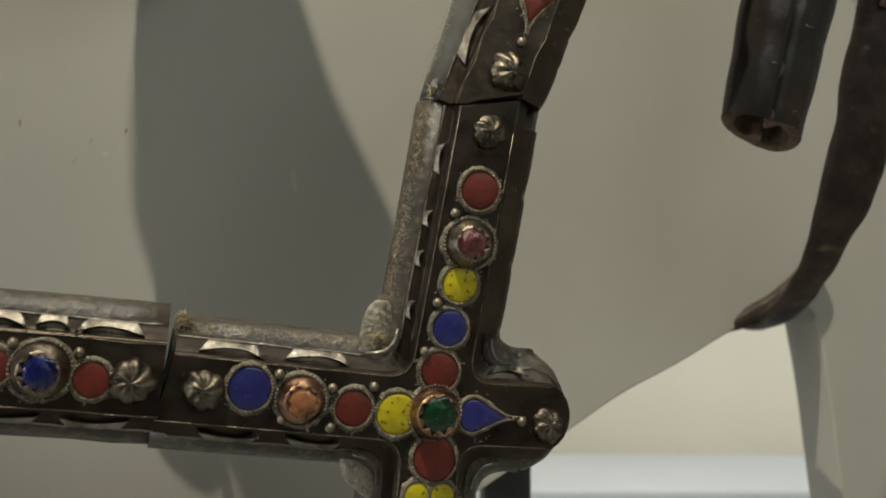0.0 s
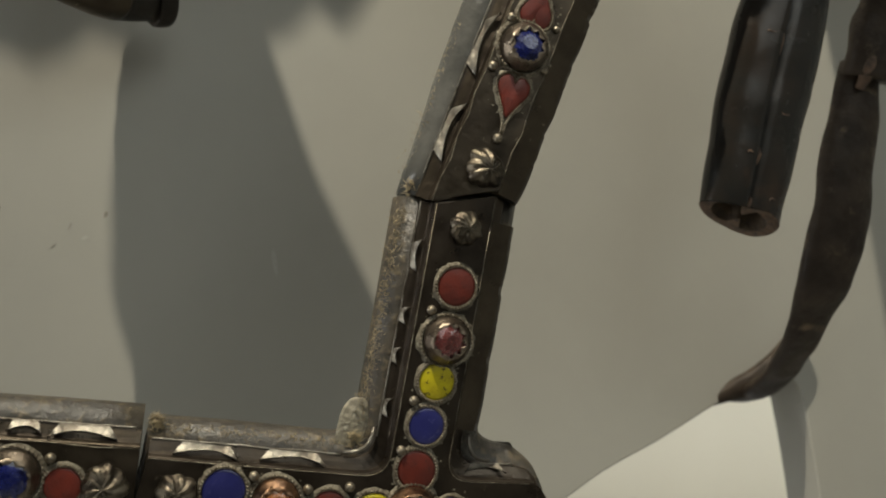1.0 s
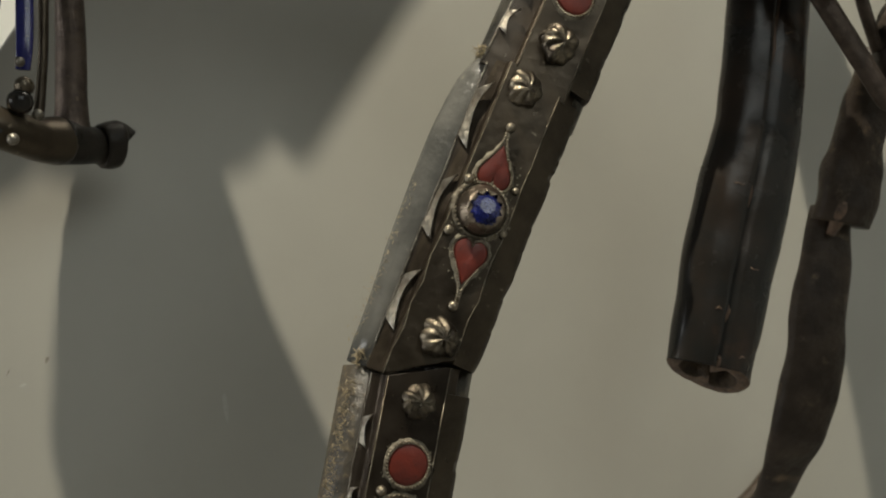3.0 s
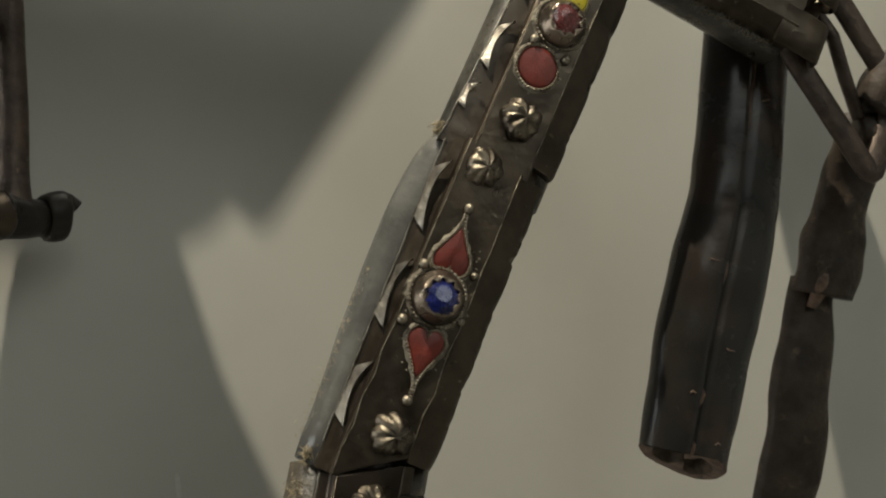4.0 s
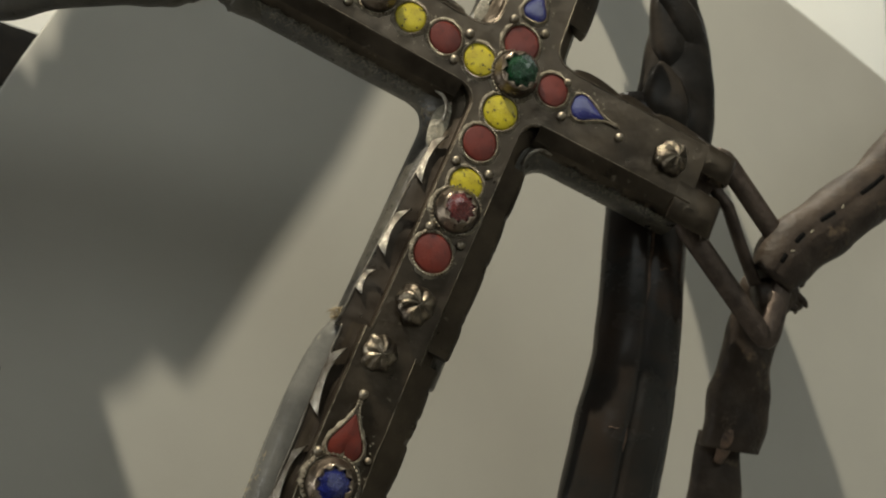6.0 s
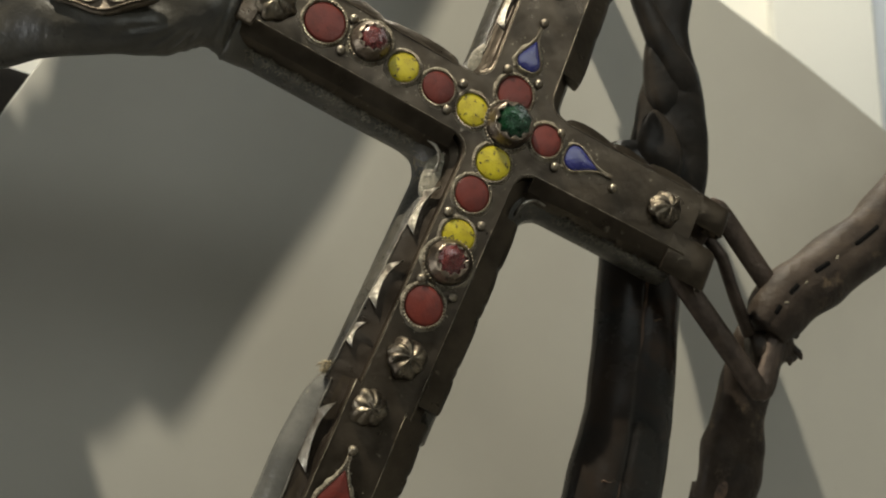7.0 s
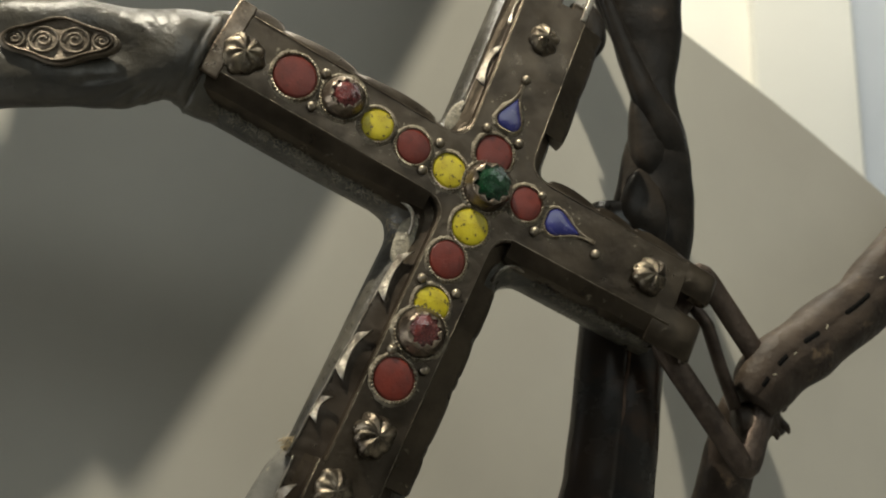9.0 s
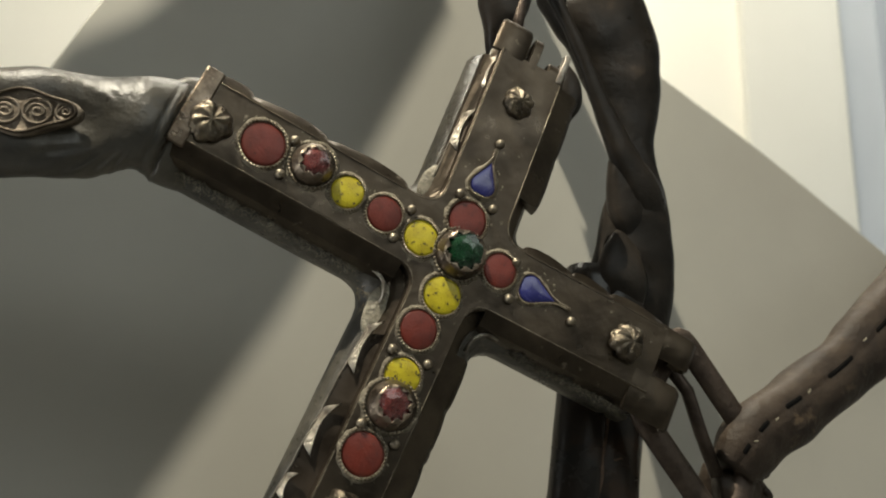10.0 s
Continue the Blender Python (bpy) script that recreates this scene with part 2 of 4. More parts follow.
# ---- the room ----
def room():
    # Unseen floor, coloured pale so that it bounces fill from below.
    tagged(part("floor", box(-3, -3.2, -0.1, 3.2, 1.9, 0.0), FLOORMAT, smooth=False), "unseen concrete gallery floor, made pale to bounce light up", "floor", kind="structure")
    tagged(part("ceiling", box(-3, -3.2, 3.2, 3.2, 1.9, 3.3), DARKWALL, smooth=False), "dark painted gallery ceiling", "ceiling", kind="structure")
    tagged(part("wall_north", box(-3, 1.75, 0, 3.2, 1.9, 3.2), WALL, smooth=False), "bright cream white gallery wall behind the horse board", "wall", kind="structure")
    tagged(part("wall_south", box(-3, -3.2, 0, 3.2, -3.05, 3.2), DARKWALL, smooth=False), "dark painted gallery wall", "wall", kind="structure")
    tagged(part("wall_west", box(-3, -3.05, 0, -2.85, 1.75, 3.2), DARKWALL, smooth=False), "dark painted gallery wall", "wall", kind="structure")
    # Unseen wall, kept pale as a reflector for the right-hand flanks.
    tagged(part("wall_east", box(3.05, -3.05, 0, 3.2, 1.75, 3.2), PANELWALL, smooth=False), "unseen grey white gallery wall, made pale to reflect light", "wall", kind="structure")
    tagged(part("wall_pier", box(0.965, 1.60, 0, 2.2, 1.748, 3.198), BLUEWALL, smooth=False), "blue grey wall pier beside the white wall", "wall", kind="structure")
    tagged(part("wall_panel", box(0.772, 1.722, 0, 0.962, 1.748, 3.198), PANELWALL, smooth=False), "grey white wall panel between wall and pier", "wall", kind="structure")
    plinth = thing("plinth", "low pale blue grey display plinth along the wall", "plinth", pose(0.3, 1.45, 0))
    part("body", box(-1.59, -0.11, 0, 1.59, 0.11, 0.96, 0.004), BLUEWALL, plinth)
    part("top", box(-1.6, -0.12, 0.96, 1.6, 0.12, 0.98, 0.004), BLUEWALL, plinth)


room()

# ---- the horse board ----
BOARD = Matrix(((0.9496, 0, 0.3134, 0.0), (0.3134, 0, -0.9496, 0.565), (0, 1, 0, 1.4), (0, 0, 0, 1)))


def horse_board():
    ob = thing("horse_head_board", "grey painted wooden cutout board shaped like a horse head", "display board", BOARD)
    jaw = [(-0.25, -0.36), (-0.15, -0.325), (-0.067, -0.285), (0.0, -0.25), (0.079, -0.206), (0.112, -0.187), (0.151, -0.170), (0.187, -0.152), (0.215, -0.140)]
    throat = [(0.232, -0.135), (0.250, -0.141), (0.262, -0.19), (0.273, -0.261), (0.30, -0.42), (0.34, -0.65)]
    rear = [(0.80, -0.65), (0.76, -0.2), (0.66, 0.12), (0.571, 0.213)]
    crest = [(0.477, 0.275), (0.371, 0.337), (0.289, 0.379), (0.19, 0.435), (0.10, 0.47), (0.03, 0.46)]
    brow = [(-0.03, 0.425), (-0.073, 0.355), (-0.094, 0.313), (-0.139, 0.229), (-0.163, 0.178), (-0.24, 0.03), (-0.33, -0.16), (-0.36, -0.26), (-0.32, -0.34)]
    outline = [tuple(p[:2]) for p in curve_points([(*p, 0) for p in jaw + throat + rear + crest + brow], 3)]
    part("panel", prism(outline, -0.034, 0, 0.0012), PAINT, ob, smooth=False)
    for x, y, w, h, a, mat in ((-0.220, -0.038, 0.0007, 0.0022, 0, SCUFF), (-0.180, -0.052, 0.0016, 0.0010, 20, PALE), (-0.170, -0.040, 0.0008, 0.0018, -15, SCUFF), (-0.084, -0.064, 0.0012, 0.0075, 8, PALE),
                              (-0.187, -0.046, 0.00025, 0.0022, -25, SCUFF), (-0.195, -0.056, 0.0002, 0.0022, -40, SCUFF)):
        blot = [(w * math.cos(k * 0.785) * (1 + 0.3 * math.sin(k * 2.3)), h * math.sin(k * 0.785)) for k in range(8)]
        part("scuff_mark", prism(blot, 0.0, 0.00015), mat, ob, "small scuff in the paint", smooth=False).matrix_basis = pose(x, y, 0.00005, 0, 0, a)
    post = thing("display_stand", "black steel stand carrying the horse board", "stand", Matrix.Translation((0.043, 0.70, 0)))
    part("post", box(-0.017, -0.017, 0.012, 0.017, 0.017, 1.34, 0.003), BLACK, post)
    part("base_plate", box(-0.25, -0.2, 0, 0.25, 0.2, 0.014, 0.003), BLACK, post)
    return ob


horse_board()

# ---- the bridle: x along its face, y up, z towards the viewer ----
FACE = Matrix(((0.96799, 0.00471, 0.25095, 0.0), (0.25100, -0.01817, -0.96782, 0.39144), (0, 0.99982, -0.01878, 1.4), (0, 0, 0, 1)))


def arm_outline(centre, arms, off, fillet=0.006, steps=6, ends=0.0):
    """The outline of a cross: arms (angle in degrees, length, half width, end) counter-clockwise; off: grown by that much."""
    c = Vector(centre)
    out = []
    count = len(arms)
    for i, (angle, length, half, end) in enumerate(arms):
        d = Vector((math.cos(radians(angle)), math.sin(radians(angle))))
        s = Vector((-d.y, d.x))
        h, reach = half + off, length + ends
        if end == "round":
            for k in range(11):
                a = -math.pi / 2 + math.pi * k / 10
                out.append(c + d * (reach - h * 0.75 + h * 0.75 * math.cos(a)) + s * (h * math.sin(a)))
        else:
            for k in range(11):
                q = -1 + 2 * k / 10
                out.append(c + d * (reach + end * q) + s * (h * q))
        a2, _, h2, _ = arms[(i + 1) % count]
        d2 = Vector((math.cos(radians(a2)), math.sin(radians(a2))))
        s2 = Vector((-d2.y, d2.x))
        h2 += off
        cross = d.x * d2.y - d.y * d2.x
        rhs = c - s2 * h2 - (c + s * h)
        t = (rhs.x * d2.y - rhs.y * d2.x) / cross
        corner = c + s * h + d * t
        r = fillet
        p, q = corner + d * r, corner + d2 * r
        out.append(corner + d * ((length - t) * (0.2 if end == "round" else 0.5) + r))
        for k in range(steps + 1):
            u = k / steps
            out.append(p * (1 - u) ** 2 + corner * (2 * u * (1 - u)) + q * u * u)
        t2 = (corner - c).dot(d2)
        out.append(corner + d2 * ((arms[(i + 1) % count][1] - t2) * (0.2 if arms[(i + 1) % count][3] == "round" else 0.5) + r))
    return out


def tucked(centre, arms, tuck):
    """The cross with its slanting arms drawn in on their upper side."""
    moved = (centre[0] - 0.40 * tuck, centre[1] - 0.917 * tuck)
    return moved, [(angle, length, half - (tuck if i in (0, 2) else 0), end) for i, (angle, length, half, end) in enumerate(arms)]


def plate_mesh(centre, arms, tuck=0.0):
    """A silver plate: flat field with a step, bevelled flanks, a thin turned-in rim."""
    profile = [(-0.0075, 0.0006), (-0.0058, 0.0006), (-0.0053, 0.0002), (-0.0049, -0.0034), (-0.0024, -0.0044), (-0.0008, -0.0052), (-0.0002, -0.0068), (-0.0002, -0.0098), (-0.0010, -0.0104)]
    low = tucked(centre, arms, tuck)
    rings = []
    for off, z in profile:
        c, a = low if z < -0.004 else (centre, arms)
        rings.append([(p.x, p.y, z + 0.00035 * noise.noise(Vector((p.x * 90, p.y * 90, off * 200)))) for p in arm_outline(c, a, off, fillet=0.010)])
    return rings_mesh(rings, cap_end=False, fill=True)


def core_mesh(centre, arms, seed=0.0, swell=1.0):
    """The thick rolled leather that the plate is bent round."""
    profile = [(-0.006, -0.0062), (-0.0004, -0.0062), (0.0036, -0.0080), (0.0068, -0.0128), (0.0074, -0.0190), (0.0048, -0.0250), (-0.0030, -0.0285)]
    rings = []
    for off, z in profile:
        ring = []
        for p in arm_outline(centre, arms, off * swell if off > 0 else off, fillet=0.011, ends=0.0012):
            w = 0.0006 * noise.noise(Vector((p.x * 140 + seed, p.y * 140, z * 90)))
            ring.append((p.x + w, p.y + w, z + 0.4 * w))
        rings.append(ring)
    return rings_mesh(rings)


def stud_mesh(r, tall, lobes=8):
    """A fluted silver dome."""
    rings = []
    n = lobes * 6
    for k in range(8):
        a = math.pi / 2 * k / 7.3
        ring = []
        for i in range(n):
            b = 2 * math.pi * i / n
            flute = 0.84 + 0.16 * abs(math.sin(lobes * (b + 0.07 * k) / 2)) ** 0.7 if k < 7 else 0.95
            flute *= 1 + 0.17 * noise.noise(Vector((math.cos(b) * 1.3, math.sin(b) * 1.3, k * 0.25 + r * 900)))
            ring.append((r * math.cos(a) * flute * math.cos(b), r * math.cos(a) * flute * math.sin(b), tall * math.sin(a) * (-0.45 + 1.45 * flute)))
        rings.append(ring)
    return rings_mesh(rings, cap_start=False)


def shape_outline(shape, r, short=False):
    """Outlines of the enamel cells, pointing up."""
    if shape == "disc":
        return [(r * math.cos(2 * math.pi * k / 40), r * 1.06 * math.sin(2 * math.pi * k / 40)) for k in range(40)]
    if shape == "drop":
        half = [(0, -0.95), (0.45, -0.90), (0.78, -0.55), (0.80, -0.1), (0.52, 0.45), (0.26, 0.95), (0.07, 1.55), (0.05, 2.25)]
    else:
        half = [(0, -0.62), (0.14, -0.92), (0.48, -1.02), (0.85, -0.72), (0.90, -0.22), (0.58, 0.40), (0.28, 0.95), (0.08, 1.6), (0.05, 2.2)]
    if short:
        half = half[:-2] + [(0.02, half[-3][1] + 0.42)]
    line = [tuple(p[:2]) for p in curve_points([(*p, 0) for p in half], 4)]
    full = line + [(-x, y) for x, y in line[::-1][:-1]]
    return [(r * x, r * y) for x, y in full]


def enamel_mesh(shape, r):
    line = shape_outline(shape, r, True)
    rings = []
    for grow, z in ((1.0, 0.0), (0.97, 0.0009), (0.85, 0.0011), (0.45, 0.0014)):
        cy = -0.1 * r if shape != "disc" else 0
        rings.append([(x * grow, cy + (y - cy) * grow, z) for x, y in line])
    return rings_mesh(rings, cap_start=False)


def wire_mesh(shape, r):
    line = [(x * 1.08, y * 1.05, 0.0008) for x, y in shape_outline(shape, r)]
    dense = []
    for i, p in enumerate(line):
        q = line[(i + 1) % len(line)]
        dense += [p, tuple((a + b) / 2 for a, b in zip(p, q))]
    if len(dense) % 2:
        dense.pop()
    return tube_loop(dense, 0.0008 if shape == "disc" else 0.00065, 6, notch=0.45)


def bezel_mesh(r, mouth=0.65):
    """A domed setting with a mouth of pointed claws bent over the stone."""
    n = 80
    rings = []
    for rad, z, star in ((1.0, 0, 0), (0.985, 0.22, 0), (0.93, 0.42, 0), (mouth * 0.55 + 0.43, 0.60, 0), (mouth + 0.13, 0.70, 0.1), (mouth + 0.08, 0.74, 0.7), (mouth + 0.03, 0.75, 1.0), (mouth + 0.02, 0.69, 1.0)):
        ring = []
        for i in range(n):
            b = 2 * math.pi * i / n
            tooth = 1 - abs((i % 8) - 4) / 4
            rr = r * (rad - star * 0.25 * tooth + star * 0.06)
            ring.append((rr * math.cos(b), rr * math.sin(b), (z - 0.05 * star * tooth) * r))
        rings.append(ring)
    return rings_mesh(rings, cap_start=False, cap_end=False)


def gem_mesh(r, tall):
    """A faceted stone."""
    rings = []
    for rad, z, turn in ((1.0, 0.0, 0), (1.0, 0.62, 0), (0.74, 0.86, 0.5), (0.44, 1.0, 0)):
        rings.append([(r * rad * math.cos(2 * math.pi * (k + turn) / 8), r * rad * math.sin(2 * math.pi * (k + turn) / 8), tall * z) for k in range(8)])
    return rings_mesh(rings)


def bed_mesh(shape, r):
    """The uneven solder bed on which a cell or a setting stands."""
    line = shape_outline(shape, r)
    rings = []
    for grow, z in ((0.0022, -0.0006), (0.0017, 0.0004), (0.0008, 0.0009), (-0.0010, 0.0007)):
        ring = []
        for p in line:
            v = Vector((p[0], p[1], 0))
            far = v.length or 1e-6
            lump = 0.0007 * noise.noise(Vector((p[0] * 700, p[1] * 700, r * 900)))
            v *= (far + grow + lump * (grow > 0)) / far
            ring.append((v.x, v.y, z + 0.3 * lump))
        rings.append(ring)
    return rings_mesh(rings)


def bead_mesh(r=0.0021):
    bm = bmesh.new()
    bmesh.ops.create_uvsphere(bm, u_segments=12, v_segments=8, radius=r)
    return bm


def leaf_mesh(tall):
    """A crescent of the plate's cut edge: a blunt tip, a hollow inner side and a curled spike; x along, y inwards, z up."""
    rings = []
    for k in range(23):
        t = k / 22
        inner = 0.82 - 0.42 * math.sin(math.pi / 2 * min(1, t / 0.55)) if t < 0.55 else 0.40 + 0.64 * ((t - 0.55) / 0.45) ** 2.2
        outer = 0.0
        if t < 0.13:
            outer = 0.78 * (1 - t / 0.13)
        elif t > 0.84:
            outer = 1.0 * ((t - 0.84) / 0.16) ** 1.3
        inner, outer = max(inner, outer + 0.015) * tall, outer * tall
        curl = 0.0012 * max(0.0, (t - 0.72) / 0.28) ** 2
        low, high = 0.0003 + curl, 0.0006 + 0.0011 * (inner / tall) ** 2 + curl
        mid = (inner + outer) / 2
        x = 0.024 * t
        rings.append([(x, outer, low - 0.0007), (x, outer, low), (x, mid, (low + high) / 2 - 0.0002), (x, inner, high), (x, inner, high - 0.0007), (x, mid, low - 0.0006)])
    return rings_mesh(rings)


SHAPES = {}
SPIN = {}


def fitting(kind, x, y, r, parent, turn=0.0):
    """One ornament of a plate; alike ones share their mesh."""
    m = pose(x, y, 0.0007, 0, 0, turn)
    size = round(r * 2000) / 2000
    rows = {"stud": [("stud", lambda: stud_mesh(size, size * 0.66), STUDSILVER, 0)],
            "bead": [("bead", lambda: bead_mesh(size), WIRE, 0.0006)]}
    for colour, mat in (("red", RED), ("yellow", YELLOW), ("blue", BLUE)):
        for shape in ("disc", "drop", "heart"):
            rows[colour + "_" + shape] = [("enamel_" + shape, lambda s=shape: enamel_mesh(s, size), mat, 0), ("wire_border", lambda s=shape: wire_mesh(s, size), WIRE, 0),
                                            ("solder_bed", lambda s=shape: bed_mesh(s, size), SOLDER, -0.0003)]
    for gem, mat, metal in (("blue", GEM_BLUE, BEZEL), ("green", GEM_GREEN, BEZEL), ("red", GEM_RED, BEZEL), ("amber", GEM_AMBER, COPPER), ("gilt_green", GEM_GREEN, COPPER)):
        mouth = 0.72 if "green" in gem else 0.62
        rows[gem + "_gem"] = [("bezel", lambda w=mouth: bezel_mesh(size, w), metal, 0), ("glass_stone", lambda w=mouth: gem_mesh(size * (w + 0.12), size * 0.54), mat, size * 0.28),
                              ("wire_border", lambda: wire_mesh("disc", size * 0.98), WIRE, 0), ("solder_bed", lambda: bed_mesh("disc", size), SOLDER, -0.0003)]
    for name, make, mat, up in rows[kind]:
        key = (kind, name, size)
        at = m @ pose(0, 0, up)
        if kind == "stud":
            at = at @ pose(0, 0, 0, random.uniform(-7, 7), random.uniform(-7, 7), random.uniform(0, 360)) @ Matrix.Diagonal((random.uniform(0.94, 1.06), random.uniform(0.94, 1.06), random.uniform(0.85, 1.15), 1))
        elif kind.endswith("disc") and name == "enamel_disc":
            at = at @ pose(0, 0, 0, random.uniform(-1.5, 1.5), random.uniform(-1.5, 1.5), random.uniform(0, 360))
        elif kind.endswith("gem"):
            at = at @ pose(0, 0, 0, 0, 0, SPIN.setdefault((x, y), random.uniform(0, 360)))
            if name == "glass_stone":
                at = at @ pose(0, 0, 0, 9, -6, 0)
        if key in SHAPES:
            share(SHAPES[key], name, parent, at)
        else:
            flat = name in ("glass_stone", "wire_border")
            SHAPES[key] = part(name, make(), mat, parent, smooth=not flat)
            SHAPES[key].matrix_basis = at


def cut_edge(parent, centre, angle, half, side, spans, rim, out=(0.0, 0.0), tall=0.0062):
    """The cut edge along one flank of an arm: the sloping flank, its pale crescents, each from blunt end to spike in
    millimetres along the arm, and the thin rim. out: how far the edge stands out at both ends.
    """
    d = Vector((math.cos(radians(angle)), math.sin(radians(angle)), 0))
    s = Vector((-d.y, d.x, 0)) * side

    def edge(at):
        f = (at - rim[0]) / (rim[1] - rim[0])
        return Vector((*centre, -0.0054)) + d * (at / 1000) + s * (half + out[0] + (out[1] - out[0]) * f + 0.0003 * noise.noise(Vector((at * 0.16, angle, 0))))

    n = max(6, int((rim[1] - rim[0]) / 2))
    line = [edge(rim[0] + (rim[1] - rim[0]) * k / n) for k in range(n + 1)]
    rings = []
    for k, q in enumerate(line):
        root = Vector((*centre, -0.0030)) + d * ((rim[0] + (rim[1] - rim[0]) * k / n) / 1000) + s * (half - 0.0050)
        sag = Vector((0, 0, -0.0006 + 0.0004 * noise.noise(Vector((k * 0.35, angle, 5)))))
        rings.append([root, root.lerp(q, 0.5) + sag, q, q + Vector((0, 0, -0.0040)), root + Vector((0, 0, -0.0050))])
    sheet = part("flank_sheet", rings_mesh(rings), BLACKSILVER, parent, "dark sloping flank of the plate")
    sheet.data.set_sharp_from_angle(angle=radians(35))
    for first, last in spans:
        a, b = edge(first), edge(last)
        along = (b - a).normalized()
        across = Vector((0, 0, 1)).cross(along) * (1 if Vector((0, 0, 1)).cross(along).dot(s) < 0 else -1)
        across = (across * 0.88 + Vector((0, 0, 0.47))).normalized()
        up = along.cross(across).normalized()
        up = up if up.z > 0 else -up
        m = Matrix((along, across, up)).transposed().to_4x4() @ pose(0, 0, 0, random.uniform(-4, 4), random.uniform(-3, 3), random.uniform(-1, 1))
        long = (b - a).length
        m = Matrix.Translation(a + Vector((0, 0, 0.0004))) @ m @ Matrix.Diagonal((long / 0.024, random.uniform(0.9, 1.08) * min(1.0, 0.55 + long * 22), random.uniform(0.9, 1.3), 1))
        if ("leaf", tall) in SHAPES:
            share(SHAPES["leaf", tall], "edge_leaf", parent, m)
        else:
            leaf = SHAPES["leaf", tall] = part("edge_leaf", leaf_mesh(tall), BRIGHT, parent, "pale silver crescent of the cut edge")
            leaf.data.set_sharp_from_angle(angle=radians(40))
            leaf.matrix_basis = m
    part("edge_rim", tube_loop([q + s * 0.0002 for q in line], 0.00045, 6, closed=False), BRIGHT, parent, "thin pale rim of the plate")


def scallops(parent, centre, angle, half, side, cuts, deep):
    """A strip of sheet along the edge of the field, cut into scallops between the given places along the arm."""
    d = Vector((math.cos(radians(angle)), math.sin(radians(angle)), 0))
    s = Vector((-d.y, d.x, 0)) * side
    rings = []
    for a, b in zip(cuts, cuts[1:]):
        n = int((b - a) / 0.9)
        for k in range(n + 1):
            f = k / n
            wave = deep * (0.15 + 0.85 * math.sin(math.pi * f ** 0.75) ** 0.7) * (0.85 + 0.3 * noise.noise(Vector((a, angle, 0)))) + 0.0003 * noise.noise(Vector((a + f * 9, 3, 0)))
            at = Vector((*centre, 0)) + d * ((a + (b - a) * f) / 1000 + 0.0004 * (k == n))
            rings.append([at + s * (half + off) + Vector((0, 0, z)) for off, z in
                          ((-0.0066, 0.0009), (-0.0054, 0.0006), (-0.0046 + wave, -0.0010 - 0.25 * wave), (-0.0048 + wave, -0.0018 - 0.25 * wave), (-0.0066, -0.0006))])
    strip = part("scalloped_edge", rings_mesh(rings), SILVER, parent, "scalloped silver edge of the plate")
    strip.data.set_sharp_from_angle(angle=radians(25))


def flank(parent, centre, angle, start, stop, half, side, pitch=0.021, deep=0.0022, seed=1, wide=1.0):
    """A dark scalloped flank of sheet silver, bent down along one side of an arm."""
    rnd = random.Random(seed)
    d = Vector((math.cos(radians(angle)), math.sin(radians(angle)), 0))
    s = Vector((-d.y, d.x, 0)) * side
    n = int((stop - start) / 0.0012)
    cuts, at = [], start
    while at < stop:
        cuts.append(at)
        at += pitch * rnd.uniform(0.8, 1.2)
    rings = []
    for k in range(n + 1):
        at = start + (stop - start) * k / n
        last = max(c for c in cuts if c <= at + 1e-9)
        f = (at - last) / pitch
        chip = max(0.0, noise.noise(Vector((at * 240, seed * 7.0, 2))) - 0.25) * 0.0030
        wave = deep * (math.sin(math.pi * min(1, f) ** 0.7) * 0.6 + 0.5 * f) + 0.0004 * noise.noise(Vector((at * 500, seed, 0))) - chip
        dent = 0.0005 * noise.noise(Vector((at * 110, seed * 3.0, 4)))
        ring = []
        for off, z in ((-0.0057, 0.0009), (-0.0046, 0.0001), (0.0024 * wide, -0.0016 + dent), (0.0044 * wide + wave * 0.5, -0.0042 + dent), (0.0050 * wide + wave, -0.0094 - wave * 0.5), (0.0042 * wide + wave, -0.0098 - wave * 0.5), (-0.0010, -0.0070)):
            p = Vector((*centre, 0)) + d * at + s * (half + off)
            ring.append((p.x, p.y, z))
        rings.append(ring)
    ob = part("scalloped_flank", rings_mesh(rings), SILVER, parent, "dark scalloped silver flank bent down over the leather")
    ob.data.set_sharp_from_angle(angle=radians(35))


def polish_crumbs(parent, rows, seed):
    """Crumbs of dried polish and dirt round the ornaments."""
    rnd = random.Random(seed)
    bm = bmesh.new()
    for kind, x, y, r, *_ in rows:
        if kind in ("bead", "stud"):
            continue
        for _ in range(16):
            a = rnd.uniform(0, 6.283)
            far = r / 1000 + rnd.uniform(0.0012, 0.0032)
            o = Vector((x / 1000 + far * math.cos(a), y / 1000 + far * math.sin(a), 0.0006))
            size = rnd.uniform(0.0002, 0.0006)
            n = 5
            ring = [bm.verts.new(o + Vector((size * rnd.uniform(0.6, 1.5) * math.cos(6.283 * k / n), size * rnd.uniform(0.6, 1.5) * math.sin(6.283 * k / n), 0))) for k in range(n)]
            top = bm.verts.new(o + Vector((0, 0, size * 0.6)))
            for k in range(n):
                bm.faces.new((ring[k], ring[(k + 1) % n], top))
    part("dried_polish", bm, POLISH, parent, "pale crumbs of dried polish")


def furnish(parent, rows):
    polish_crumbs(parent, rows, len(rows) + int(abs(rows[0][1])))
    for kind, x, y, r, *turn in rows:
        fitting(kind, x / 1000, y / 1000, r / 1000, parent, turn[0] if turn else 0)


